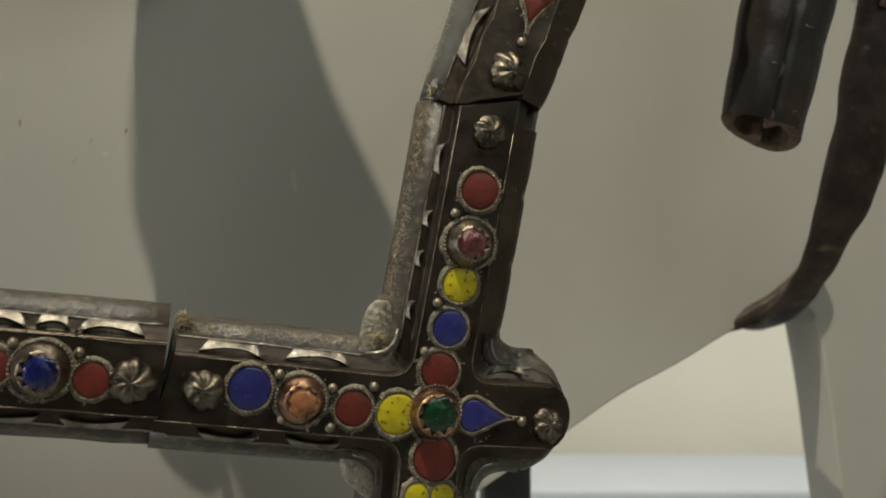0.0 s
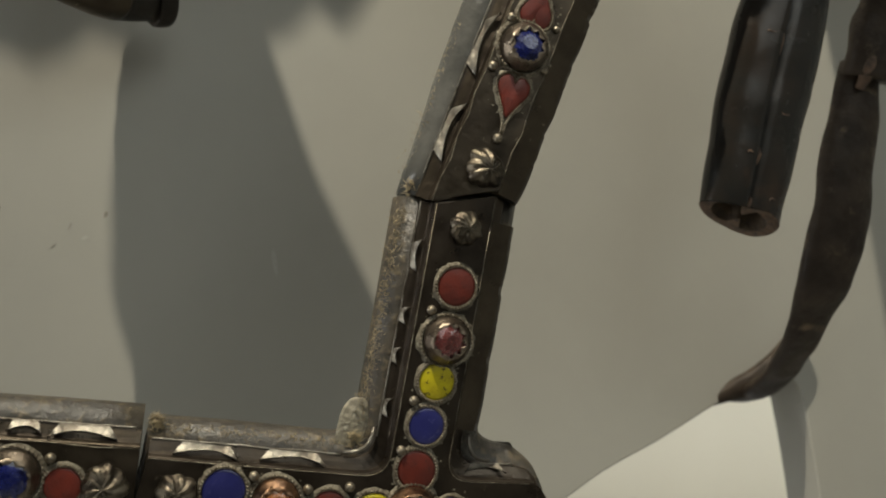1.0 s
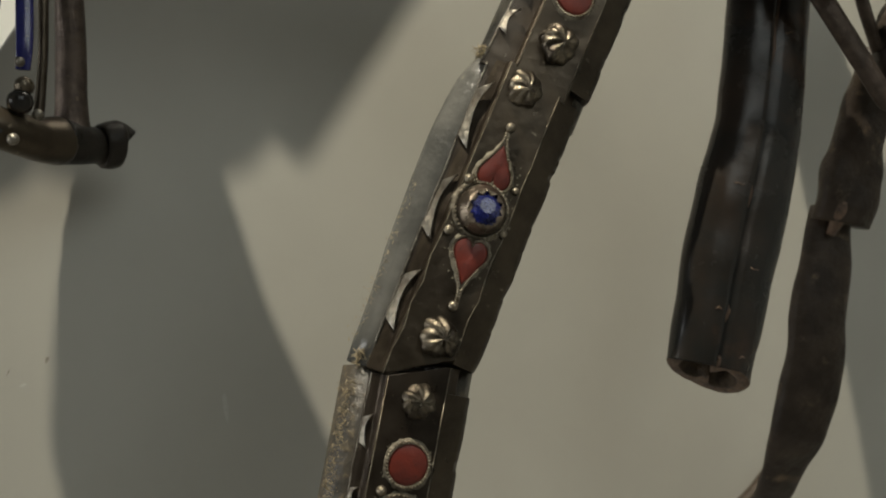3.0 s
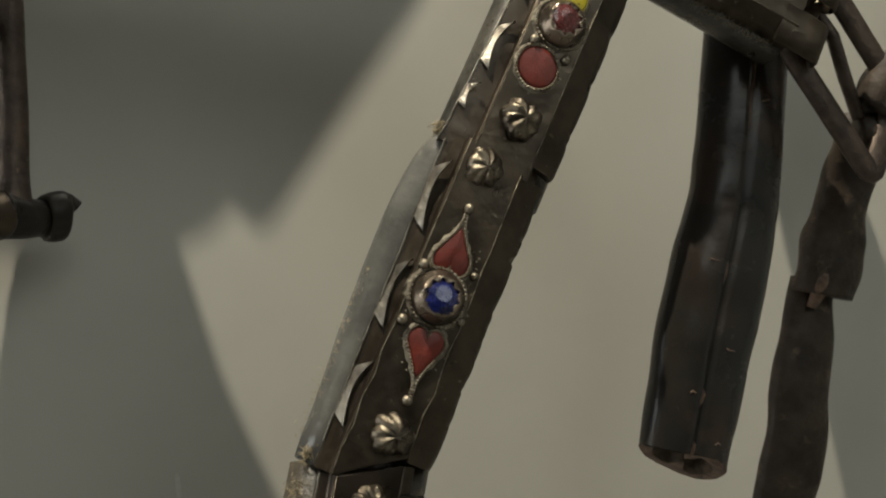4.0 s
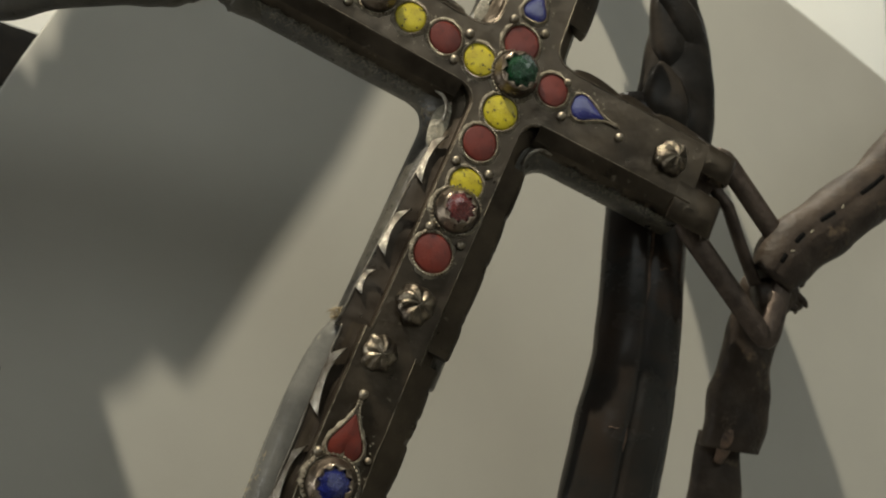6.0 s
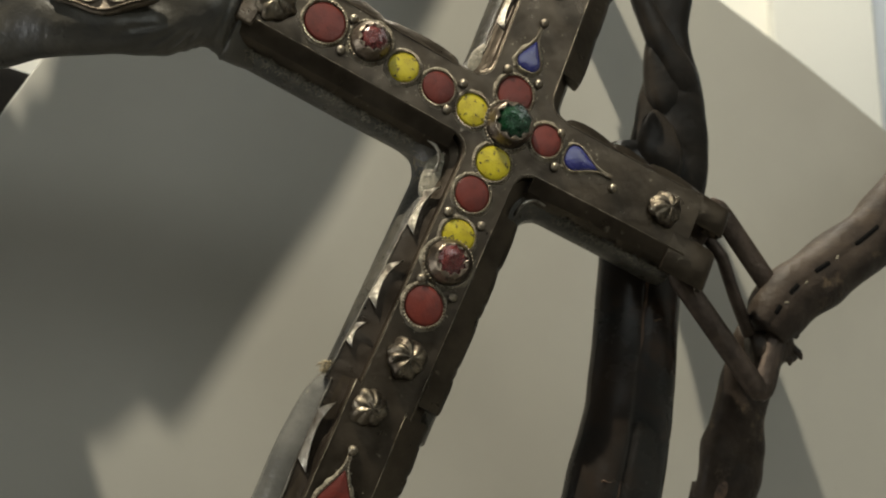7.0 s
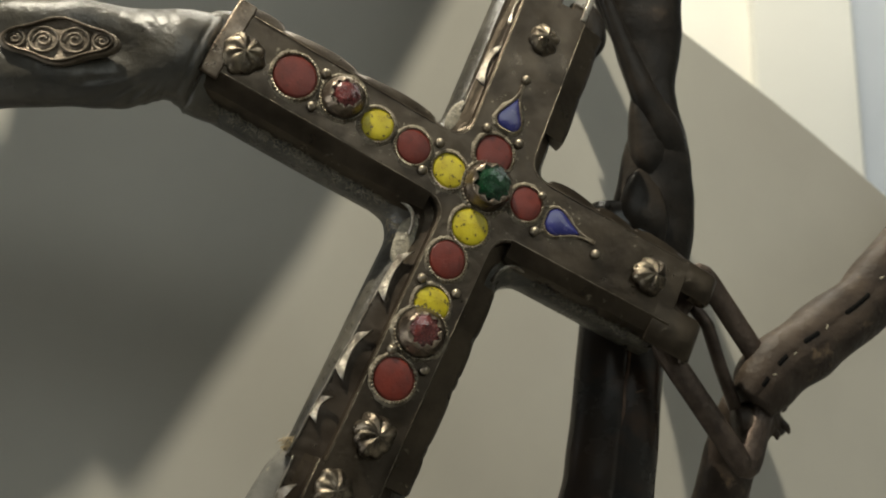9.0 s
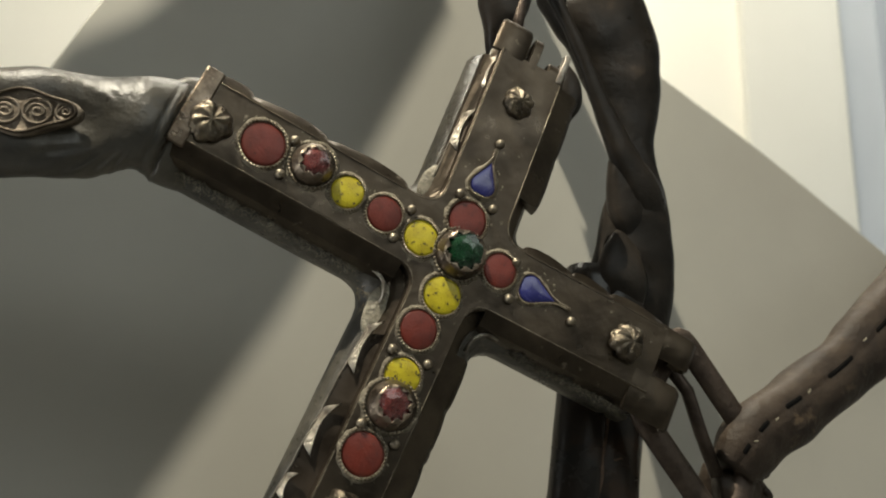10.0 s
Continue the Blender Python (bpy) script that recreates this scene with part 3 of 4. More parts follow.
def tuft(parent, x, y, z, count=40, size=0.004, seed=1):
    """A tuft of hemp fibre where two plates meet."""
    rnd = random.Random(seed)
    bm = bmesh.new()
    for _ in range(count):
        a, b = rnd.uniform(0, 6.28), rnd.uniform(-0.4, 1.2)
        d = Vector((math.cos(a) * math.cos(b), math.sin(a) * math.cos(b), math.sin(b)))
        o = Vector((x, y, z)) + Vector((rnd.uniform(-1, 1), rnd.uniform(-1.4, 1.4), rnd.uniform(-0.6, 0.6))) * size * 0.6
        e = o + d * size * rnd.uniform(0.5, 1.2)
        side = d.orthogonal().normalized() * 0.00022
        o2 = d.cross(side).normalized() * 0.00022
        vs = [bm.verts.new(q) for q in (o + side, o - side * 0.5 + o2, o - side * 0.5 - o2, e)]
        for tri in ((0, 1, 3), (1, 2, 3), (2, 0, 3)):
            bm.faces.new([vs[i] for i in tri])
    part("hemp_fibre", bm, HEMP, parent, "frayed tan hemp fibre")


def hide_pad(parent, x, y, r, z, seed, turn=0.0):
    """A crumpled pad of pale dried hide squeezed out at an inner corner."""
    rings = []
    n = 26
    for k in range(9):
        a = math.pi / 2 * k / 8.3
        ring = []
        for i in range(n):
            b = 2 * math.pi * i / n
            w = 1 + 0.12 * noise.noise(Vector((math.cos(b) * 1.6 + seed, math.sin(b) * 1.6, k * 0.45)))
            ring.append((1.9 * r * math.cos(a) * math.cos(b) * w, r * math.cos(a) * math.sin(b) * w, 0.30 * r * math.sin(a) * w))
        rings.append(ring)
    pad = part("hide_pad", rings_mesh(rings), DRIEDHIDE, parent, "crumpled pale dried hide at the corner")
    pad.matrix_basis = pose(x, y, z, 0, 0, turn)


def fuzz(parent, start, end, z, count, size, mat, seed, spread=0.0016):
    """Fine worn fibre along the edge of the leather."""
    rnd = random.Random(seed)
    bm = bmesh.new()
    a, b = Vector((*start, z)), Vector((*end, z))
    for _ in range(count):
        o = a.lerp(b, rnd.random()) + Vector((rnd.gauss(0, spread), rnd.gauss(0, spread), rnd.uniform(-0.0035, 0.0010)))
        d = Vector((rnd.uniform(-1, 1), rnd.uniform(-1, 1), rnd.uniform(-0.2, 1.0))).normalized()
        e = o + d * size * rnd.uniform(0.4, 1.2)
        side = d.orthogonal().normalized() * 0.00016
        up = d.cross(side).normalized() * 0.00016
        vs = [bm.verts.new(q) for q in (o + side, o - side * 0.5 + up, o - side * 0.5 - up, e)]
        for tri in ((0, 1, 3), (1, 2, 3), (2, 0, 3)):
            bm.faces.new([vs[k] for k in tri])
    part("worn_fibre", bm, mat, parent, "fine worn fibre of the leather")


DRIEDHIDE = material("dried_hide", (0.28, 0.25, 0.185), (0.13, 0.115, 0.085), 320, 0.5, 0.15, 0.0, 0.9, 500, third=(0.42, 0.39, 0.31), third_scale=420, third_cut=(0.56, 0.70))
POLISH = material("dried_polish", (0.21, 0.185, 0.135), (0.10, 0.085, 0.06), 500, 0.9, 0.05)
FELT = material("worn_grey_fibre", (0.25, 0.225, 0.165), (0.13, 0.115, 0.085), 300, 0.9, 0.05)
HEMP = material("hemp", (0.36, 0.29, 0.175), (0.21, 0.165, 0.10), 300, 0.9, 0.05)


def bridle():
    ob = thing("bridle", "horse bridle of tarnished silver plates with coloured enamel discs", "bridle", FACE)
    H = 0.0178
    lower = ((-0.003, -0.164), [(-5, 0.057, 0.0185, "round"), (79.5, 0.1234, H, -0.0035), (172.5, 0.1025, 0.0185, 0.002), (265, 0.12, H, 0.0)])
    upper = ((0.118, 0.186), [(-22.5, 0.0945, 0.0205, 0.0), (69.5, 0.092, 0.0205, 0.0), (156, 0.1178, 0.0195, 0.0), (246.5, 0.1265, H, 0.002)])
    part("leather_core", core_mesh(*lower, 2.0), GREYLEATHER, ob, "thick rolled grey leather worn tan at the edges")
    upper_core = (upper[0], [(-22.5, 0.0945, 0.0195, 0.0), (69.5, 0.092, 0.0170, 0.0), (156, 0.1290, 0.0195, "round"), (246.5, 0.1265, 0.0182, 0.002)])
    part("leather_core", core_mesh(*tucked(*upper_core, 0.004), 5.0, 0.88), SLATELEATHER, ob, "thick rolled slate grey leather")
    a = part("lower_cross_plate", plate_mesh(*lower), BLACKSILVER, ob, "blackened silver cross plate set with enamel discs", smooth=False)
    d = part("upper_cross_plate", plate_mesh(*upper, 0.003), SILVER, ob, "tarnished silver cross plate round a green stone", smooth=False)
    # the plate between the crosses, and the one at the nose
    mid_c, mid_arms = (0.045, 0.022), [(67.5, 0.0545, H, 0.002), (247.5, 0.0678, H, 0.0075)]
    nose_c, nose_arms = (-0.16, -0.142), [(-6.5, 0.055, 0.0195, 0.0), (173.5, 0.16, 0.0195, 0.0)]

    def bar_rings(centre, arms, profile, bow=0.0, seed=0.0, lumps=0.0, taper=0.0):
        (a1, l1, h, e1), (a2, l2, _, e2) = arms
        d = Vector((math.cos(radians(a1)), math.sin(radians(a1))))
        s = Vector((-d.y, d.x))
        n = 14
        rings = []
        for off, z in profile:
            ring = []
            for side in (-1, 1):
                for k in range(n + 1):
                    t = k / n if side < 0 else 1 - k / n
                    at = -l2 + (l1 + l2) * t
                    skew = (e1 * t + e2 * (1 - t) * -1) * side
                    lump = lumps * noise.noise(Vector((at * 110 + seed, side * 3, z * 60)))
                    slim = 1 - taper * max(0.0, (t - 0.70) / 0.30) if off > 0 else 1
                    if bow and off > 0 and side > 0:
                        slim = 0.60 + bow * max(0.0, math.sin(math.pi * t ** 1.9)) ** 0.6
                    p = Vector(centre) + d * (at + skew) + s * ((h + off * slim + lump) * side)
                    ring.append((p.x, p.y, z))
            rings.append(ring)
        return rings

    plate_profile = [(-0.0075, 0.0006), (-0.0058, 0.0006), (-0.0053, 0.0002), (-0.0049, -0.0034), (-0.0024, -0.0044), (-0.0008, -0.0052), (-0.0002, -0.0068), (-0.0002, -0.0098), (-0.0010, -0.0104)]
    core_profile = [(-0.006, -0.0062), (-0.0004, -0.0062), (0.0036, -0.0080), (0.0068, -0.0128), (0.0074, -0.0190), (0.0048, -0.0250), (-0.0030, -0.0285)]
    slim_profile = [(off * 0.98 if off > 0 else off, z) for off, z in core_profile]
    part("leather_core", rings_mesh(bar_rings((mid_c[0] - 0.0006, mid_c[1] + 0.0003), mid_arms, slim_profile, 0.68, 3, 0.0006, 0.3)), PALEHIDE, ob, "thick rolled slate grey leather")
    part("leather_core", rings_mesh(bar_rings(nose_c, nose_arms, core_profile, 0, 8, 0.0009)), GREYLEATHER, ob, "thick rolled grey leather worn tan at the edges")
    c = part("middle_plate", rings_mesh(bar_rings(mid_c, mid_arms, plate_profile), cap_end=False), SILVER, ob, "tarnished silver plate with two red hearts and a blue stone", smooth=False)
    b = part("nose_plate", rings_mesh(bar_rings(nose_c, nose_arms, plate_profile), cap_end=False), SILVER, ob, "tarnished silver plate along the noseband", smooth=False)

    for plate, line in ((a, arm_outline(*lower, -0.0062, fillet=0.010)), (d, arm_outline(*upper, -0.0062, fillet=0.010))):
        for i in range(4):
            piece = line[20 * i + 10:20 * i + 20] + [line[(20 * i + 20) % 80]]
            part("field_wire", tube_loop([(q.x, q.y, 0.0006) for q in piece], 0.00022, 5, closed=False), WIRE, plate)
    for plate, centre, arms in ((c, mid_c, mid_arms), (b, nose_c, nose_arms)):
        line = bar_rings(centre, arms, [(-0.0062, 0.0007)], 0, 1.0, 0.0012)[0]
        for piece in (line[:15], line[15:]):
            part("field_wire", tube_loop(piece, 0.00022, 5, closed=False), WIRE, plate)

    furnish(a, [("stud", -91, -152, 8.2), ("blue_disc", -74, -152, 8), ("bead", -63, -147, 2), ("amber_gem", -55, -157, 9), ("bead", -43, -153, 1.8), ("red_disc", -35, -161, 7),
                ("bead", -27, -153, 1.8), ("yellow_disc", -18, -164, 8), ("gilt_green_gem", -3, -164, 10), ("bead", -62, -164, 1.8), ("bead", -44, -168, 1.8)])
    furnish(a, [("red_disc", -1, -148, 7.5), ("bead", -7, -140, 1.8), ("blue_disc", 3, -131, 7), ("bead", -2, -121, 1.8), ("yellow_disc", 7, -114, 7), ("red_gem", 11, -98, 9.5),
                ("bead", 5, -86, 2), ("red_disc", 15, -77, 7.3), ("stud", 19, -54, 7.2)])
    furnish(a, [("red_disc", -3, -182, 8.5), ("yellow_disc", -10, -196, 5.2), ("yellow_disc", 0, -197, 5.2), ("blue_drop", 15, -166, 7.8, -96), ("bead", 33, -169, 1.8), ("stud", 44, -171, 7)])
    furnish(b, [("blue_gem", -147, -143, 10), ("red_disc", -130, -147, 6.3), ("stud", -116, -148, 9.2), ("bead", -156, -133, 1.8), ("bead", -134, -137, 1.9), ("red_disc", -163, -141, 6.3)])
    furnish(c, [("stud", 27, -30, 8.2), ("bead", 32, -18, 2), ("red_heart", 38, 0, 7.4, 164), ("blue_gem", 43, 19, 10), ("red_heart", 49, 35, 7.4, -18), ("bead", 55, 52, 1.8),
                ("stud", 61, 68, 7.7), ("bead", 30, 11, 1.9), ("bead", 38, 31, 1.9), ("bead", 52, 10, 1.6), ("bead", 57, 27, 1.6)])
    furnish(d, [("stud", 19, 227, 8.7), ("red_disc", 39, 221, 8.4), ("bead", 51, 224, 2), ("bead", 46, 210, 2), ("red_gem", 58, 215, 8.6), ("yellow_disc", 72, 206, 6.6),
                ("red_disc", 87, 199, 7), ("bead", 98, 202, 2), ("bead", 91, 190, 1.8), ("yellow_disc", 102, 191, 7)])
    furnish(d, [("green_gem", 118, 186, 10.2), ("stud", 143, 253, 7.2), ("bead", 135, 234, 2), ("blue_drop", 128, 217, 6.6, -21), ("bead", 118, 211, 1.8), ("bead", 132, 206, 1.8), ("red_disc", 121, 200, 7.8)])
    furnish(d, [("yellow_disc", 111, 169, 7.6), ("red_disc", 102, 155, 7.6), ("bead", 92, 147, 1.9), ("bead", 106, 142, 1.9), ("yellow_disc", 96, 137, 7), ("red_gem", 92, 126, 9.5),
                ("red_disc", 82, 108, 8.2), ("bead", 94, 112, 1.9), ("bead", 81, 119, 1.9), ("stud", 75, 87, 8.3)])
    furnish(d, [("red_disc", 135, 181, 7.2), ("blue_drop", 150, 174, 6.8, -112), ("bead", 166, 163, 2), ("bead", 142, 185, 1.8), ("bead", 139, 170, 1.8), ("stud", 191, 156, 8.3)])

    cut_edge(a, lower[0], 79.5, H, 1, ((92, 105), (71, 78), (55, 62), (34, 42)), (26, 120), (-0.0006, -0.0012), tall=0.0050)
    cut_edge(a, lower[0], 172.5, 0.0185, -1, ((92, 68), (60, 35)), (29, 100))
    cut_edge(a, lower[0], 172.5, 0.0185, 1, ((89, 66), (56, 34)), (29, 100), tall=0.0050)
    cut_edge(a, lower[0], -5, 0.0185, 1, ((22, 38),), (24, 42), tall=0.0050)
    for plate, (centre, arms), which in ((a, lower, (0, 1, 2, 3)), (d, upper, (2, 3))):
        for i in which:
            lip = arm_outline(centre, arms, 0.0014, fillet=0.0105, steps=6)[20 * i + 12:20 * i + 19]
            part("corner_lip", tube_loop([(q.x, q.y, -0.0045 + 0.0016 * math.sin(math.pi * k / 6)) for k, q in enumerate(lip)], 0.0008, 8, closed=False), BRIGHT, plate, "pale curled silver lip")
    cut_edge(b, nose_c, -6.5, 0.0195, 1, ((47, 23), (9, 21), (-16, 7), (-45, -22), (-75, -50)), (-150, 53))
    cut_edge(b, nose_c, -6.5, 0.0195, -1, ((45, 20), (14, -12), (-18, -44), (-50, -76)), (-150, 53), tall=0.0050)
    cut_edge(c, mid_c, 67.5, H, 1, ((17.5, 45.5), (-21.5, 5.7), (-59, -33.7)), (-66, 54), (-0.0002, 0.0016))
    flank(c, mid_c, 67.5, -0.062, 0.052, H, -1, 0.026, 0.0028, 2)
    flank(a, lower[0], 79.5, 0.034, 0.117, H, -1, 0.030, 0.0016, 3)
    flank(d, upper[0], 246.5, 0.036, 0.122, H, 1, 0.024, 0.0022, 4)
    flank(d, upper[0], 69.5, 0.034, 0.088, 0.0205, -1, 0.022, 0.0022, 5)
    cut_edge(d, upper[0], 246.5, H, -1, ((60, 37.5), (94, 72.5), (112, 101)), (28, 127), (0.0008, 0.0066))
    cut_edge(d, upper[0], 69.5, 0.0205, 1, ((41.5, 62), (72, 90)), (28, 93), (-0.0004, -0.0030))
    flank(d, upper[0], 156, 0.019, 0.1175, 0.0195, 1, 0.027, 0.0012, 8, 0.50)
    flank(d, upper[0], -22.5, 0.019, 0.0945, 0.0205, -1, 0.022, 0.0012, 9, 0.30)
    scallops(d, upper[0], 156, 0.0195, -1, (30, 66, 98, 116), 0.0040)
    scallops(d, upper[0], -22.5, 0.0205, 1, (24, 47, 66, 92), 0.0036)
    fuzz(a, (-0.0215, -0.130), (-0.0050, -0.045), -0.0075, 700, 0.0018, HEMP, 11, 0.0013)
    fuzz(a, (-0.098, -0.1290), (-0.0260, -0.1385), -0.0085, 800, 0.0020, HEMP, 12, 0.0009)
    fuzz(b, (-0.19, -0.117), (-0.108, -0.1275), -0.0095, 300, 0.0018, FELT, 13, 0.0010)
    fuzz(d, (0.0065, 0.2110), (0.0800, 0.1785), -0.0075, 1700, 0.0026, FELT, 14, 0.0014)
    fuzz(d, (0.084, 0.1715), (0.092, 0.1560), -0.0105, 420, 0.0030, HEMP, 17, 0.0015)
    fuzz(d, (0.1423, 0.1505), (0.1922, 0.1298), -0.0075, 700, 0.0020, FELT, 15, 0.0009)
    fuzz(c, (-0.004, -0.030), (0.020, 0.032), -0.0095, 120, 0.0018, HEMP, 16, 0.0010)
    tuft(a, -0.001, -0.0375, -0.0085, 110, 0.0034, 1)
    tuft(a, -0.098, -0.1275, -0.0085, 130, 0.0036, 2)
    tuft(d, 0.0450, 0.0835, -0.0065, 90, 0.0030, 3)
    tuft(a, -0.0235, -0.1365, -0.008, 200, 0.0036, 4)
    tuft(d, 0.0900, 0.1655, -0.008, 160, 0.0036, 5)
    hide_pad(a, -0.0240, -0.1325, 0.0066, -0.0092, 1, 78)
    hide_pad(a, -0.0275, -0.1905, 0.0070, -0.0095, 2, -40)
    hide_pad(d, 0.0885, 0.1625, 0.0062, -0.0066, 3, 70)
    hide_pad(d, 0.1075, 0.2160, 0.0044, -0.0066, 4, 65)
    # folded lip and flange at the end of the brow arm
    lip = part("end_lip", box(0.1110, -0.0168, -0.006, 0.1185, 0.0168, 0.0016, 0.0008), BEZEL, d, "bent up silver end of the plate")
    lip.matrix_basis = pose(0.118, 0.186, 0, 0, 0, 156)
    ridge = part("end_ridge", box(0.0935, 0.0128, -0.0046, 0.1170, 0.0182, -0.0012, 0.0009), SILVER, d, "folded silver ridge at the end of the plate")
    ridge.matrix_basis = pose(0.118, 0.186, 0, 0, 0, 156)
    # clasp tabs bent round the links
    def tab(name, x, y, angle, wide, reach, parent, slim=0.8, skew=0.0):
        rings = []
        for k in range(17):
            q = math.pi * 1.25 * max(0, k - 2) / 14
            rr = 0.0052
            w = wide * (1 - (1 - slim) * k / 16)
            shift = skew * k / 16
            run = (0.0, 0.5, 1.0)[k] * reach if k < 3 else reach
            top = Vector((run + rr * math.sin(q), -0.0046 + rr * math.cos(q)))
            low = Vector((run + (rr - 0.0019) * math.sin(q), -0.0046 + (rr - 0.0019) * math.cos(q)))
            mid = (top + low) / 2
            rings.append([(px, shift + v * w, pz) for (px, pz), v in ((top, -0.86), (top, 0), (top, 0.86), (mid, 1.0), (low, 0.86), (low, 0), (low, -0.86), (mid, -1.0))])
        t = part(name, rings_mesh(rings), SILVER, parent)
        t.data.set_sharp_from_angle(angle=radians(50))
        t.matrix_basis = pose(x, y, 0.0, 0, 0, angle)

    tab("clasp_tab", 0.204, 0.1600, -24, 0.0072, 0.0165, d)
    tab("clasp_tab", 0.192, 0.1385, -24, 0.0098, 0.0190, d)
    tab("clasp_tab", 0.139, 0.275, 69, 0.0076, 0.0120, d)
    tab("clasp_tab", 0.1490, 0.2700, 69, 0.0022, 0.0110, d)
    tab("clasp_tab", 0.158, 0.262, 69, 0.0045, 0.0080, d)
    # Paler silver stands in for the light on this tab edge.
    slot = part("slot_edge", box(-0.0014, -0.0072, -0.0030, 0.0014, 0.0072, 0.0012, 0.0006), BRIGHT, d, "tab edge in paler silver for the light on it")
    slot.matrix_basis = pose(0.1640, 0.2715, 0, 0, 0, -22)
    return ob


bridle()


# ---- leather straps ----
def seam_section(n=72, groove=0.30, at=-0.05, wide=0.055):
    out = []
    for p, q in oval(n, 2.35):
        if q > 0:
            q -= groove * math.exp(-((p - at) / wide) ** 2)
        out.append((p, q))
    return out


def cut_strap():
    ob = thing("leather_strap", "glossy black rolled leather strap with an open cut end", "strap", FACE)
    st = [(0.205, 0.195, -0.042, 0.0185, 0.0115, 0), (0.1998, 0.144, -0.037, 0.0203, 0.0120, 0), (0.1913, 0.081, -0.035, 0.0204, 0.0120, 0), (0.1868, 0.0557, -0.035, 0.0218, 0.0120, 0),
          (0.180, 0.0306, -0.035, 0.0228, 0.0125, 0), (0.1735, 0.006, -0.035, 0.0222, 0.0125, 0), (0.1680, -0.018, -0.035, 0.0212, 0.0125, 0), (0.1638, -0.036, -0.035, 0.0202, 0.0120, 0), (0.1625, -0.0425, -0.035, 0.0200, 0.0115, 0)]
    section = seam_section(84, 0.16, 0.10, 0.045)
    rings = strap_rings(st, section, 8, 0.0007)
    end = rings[-1]
    mid = sum((Vector(p) for p in end), Vector()) / len(end)
    down = (mid - sum((Vector(p) for p in rings[-4]), Vector()) / len(end)).normalized()
    tip = [Vector(p) + down * (0.0022 + 0.0006 * noise.noise(Vector(p) * 180)) for p in end]
    tip = [p + down * (0.22 * (p.x - mid.x) - 0.42 * (p.z - mid.z)) for p in tip]
    mid = sum(tip, Vector()) / len(tip)
    rings.append(tip)
    outer = rings_mesh(rings, cap_end=False)
    part("rolled_leather", outer, LEATHER, ob)
    # open end: rim and the hollow that is seen in it
    inner = []
    for f, back in ((1.0, 0.0), (0.93, -0.0012), (0.70, -0.0008), (0.62, 0.003), (0.58, 0.040)):
        ring = []
        for p in tip:
            r = p - mid
            pinch = 1 - 0.80 * math.exp(-((r.x - 0.001) / 0.0034) ** 2) * (f < 0.9)
            dz = r.z * f * (pinch - 1)
            ring.append(mid + r * f + Vector((0, 0, dz)) - down * (0.42 * dz + back))
        inner.append(ring)
    part("cut_rim", rings_mesh(inner[:3], cap_start=False, cap_end=False), SCAR, ob, "raw brown rim of the open cut end")
    # The depth of the hollow is darkened by its colour.
    part("hollow", rings_mesh(inner[2:], cap_start=False), HOLLOWHIDE, ob, "hollow of the rolled leather, darkened for the shade inside")
    # scars along the seam
    seam = min(range(84), key=lambda k: (section[k][0] - 0.10) ** 2 + (section[k][1] - 0.85) ** 2)
    rnd = random.Random(23)
    for first, last in ((9, 14), (29, 33), (40, 41), (47, 50), (57, 64)):
        pts = [Vector(rings[k][seam]) + Vector((rnd.uniform(-0.0011, 0.0011), 0, 0.0003 - 0.0008 * (k in (first, last)))) for k in range(first, last + 1)]
        part("seam_scar", tube_loop(pts, rnd.uniform(0.0009, 0.0015), 6, closed=False, lift=0.5), SCAR, ob, "brown worn scar of the seam")
    for k, j, w in ((12, 3, 0.004), (30, -4, 0.005), (41, 4, 0.004), (48, -3, 0.003), (56, 6, 0.003)):
        o = Vector(rings[k][seam + j])
        pts = [o + Vector((w * (q / 4 - 0.5), rnd.uniform(-0.0008, 0.0008), 0.0001)) for q in range(5)]
        part("seam_scar", tube_loop(pts, 0.0004, 5, closed=False, lift=0.6), SCAR, ob)
    return ob


cut_strap()


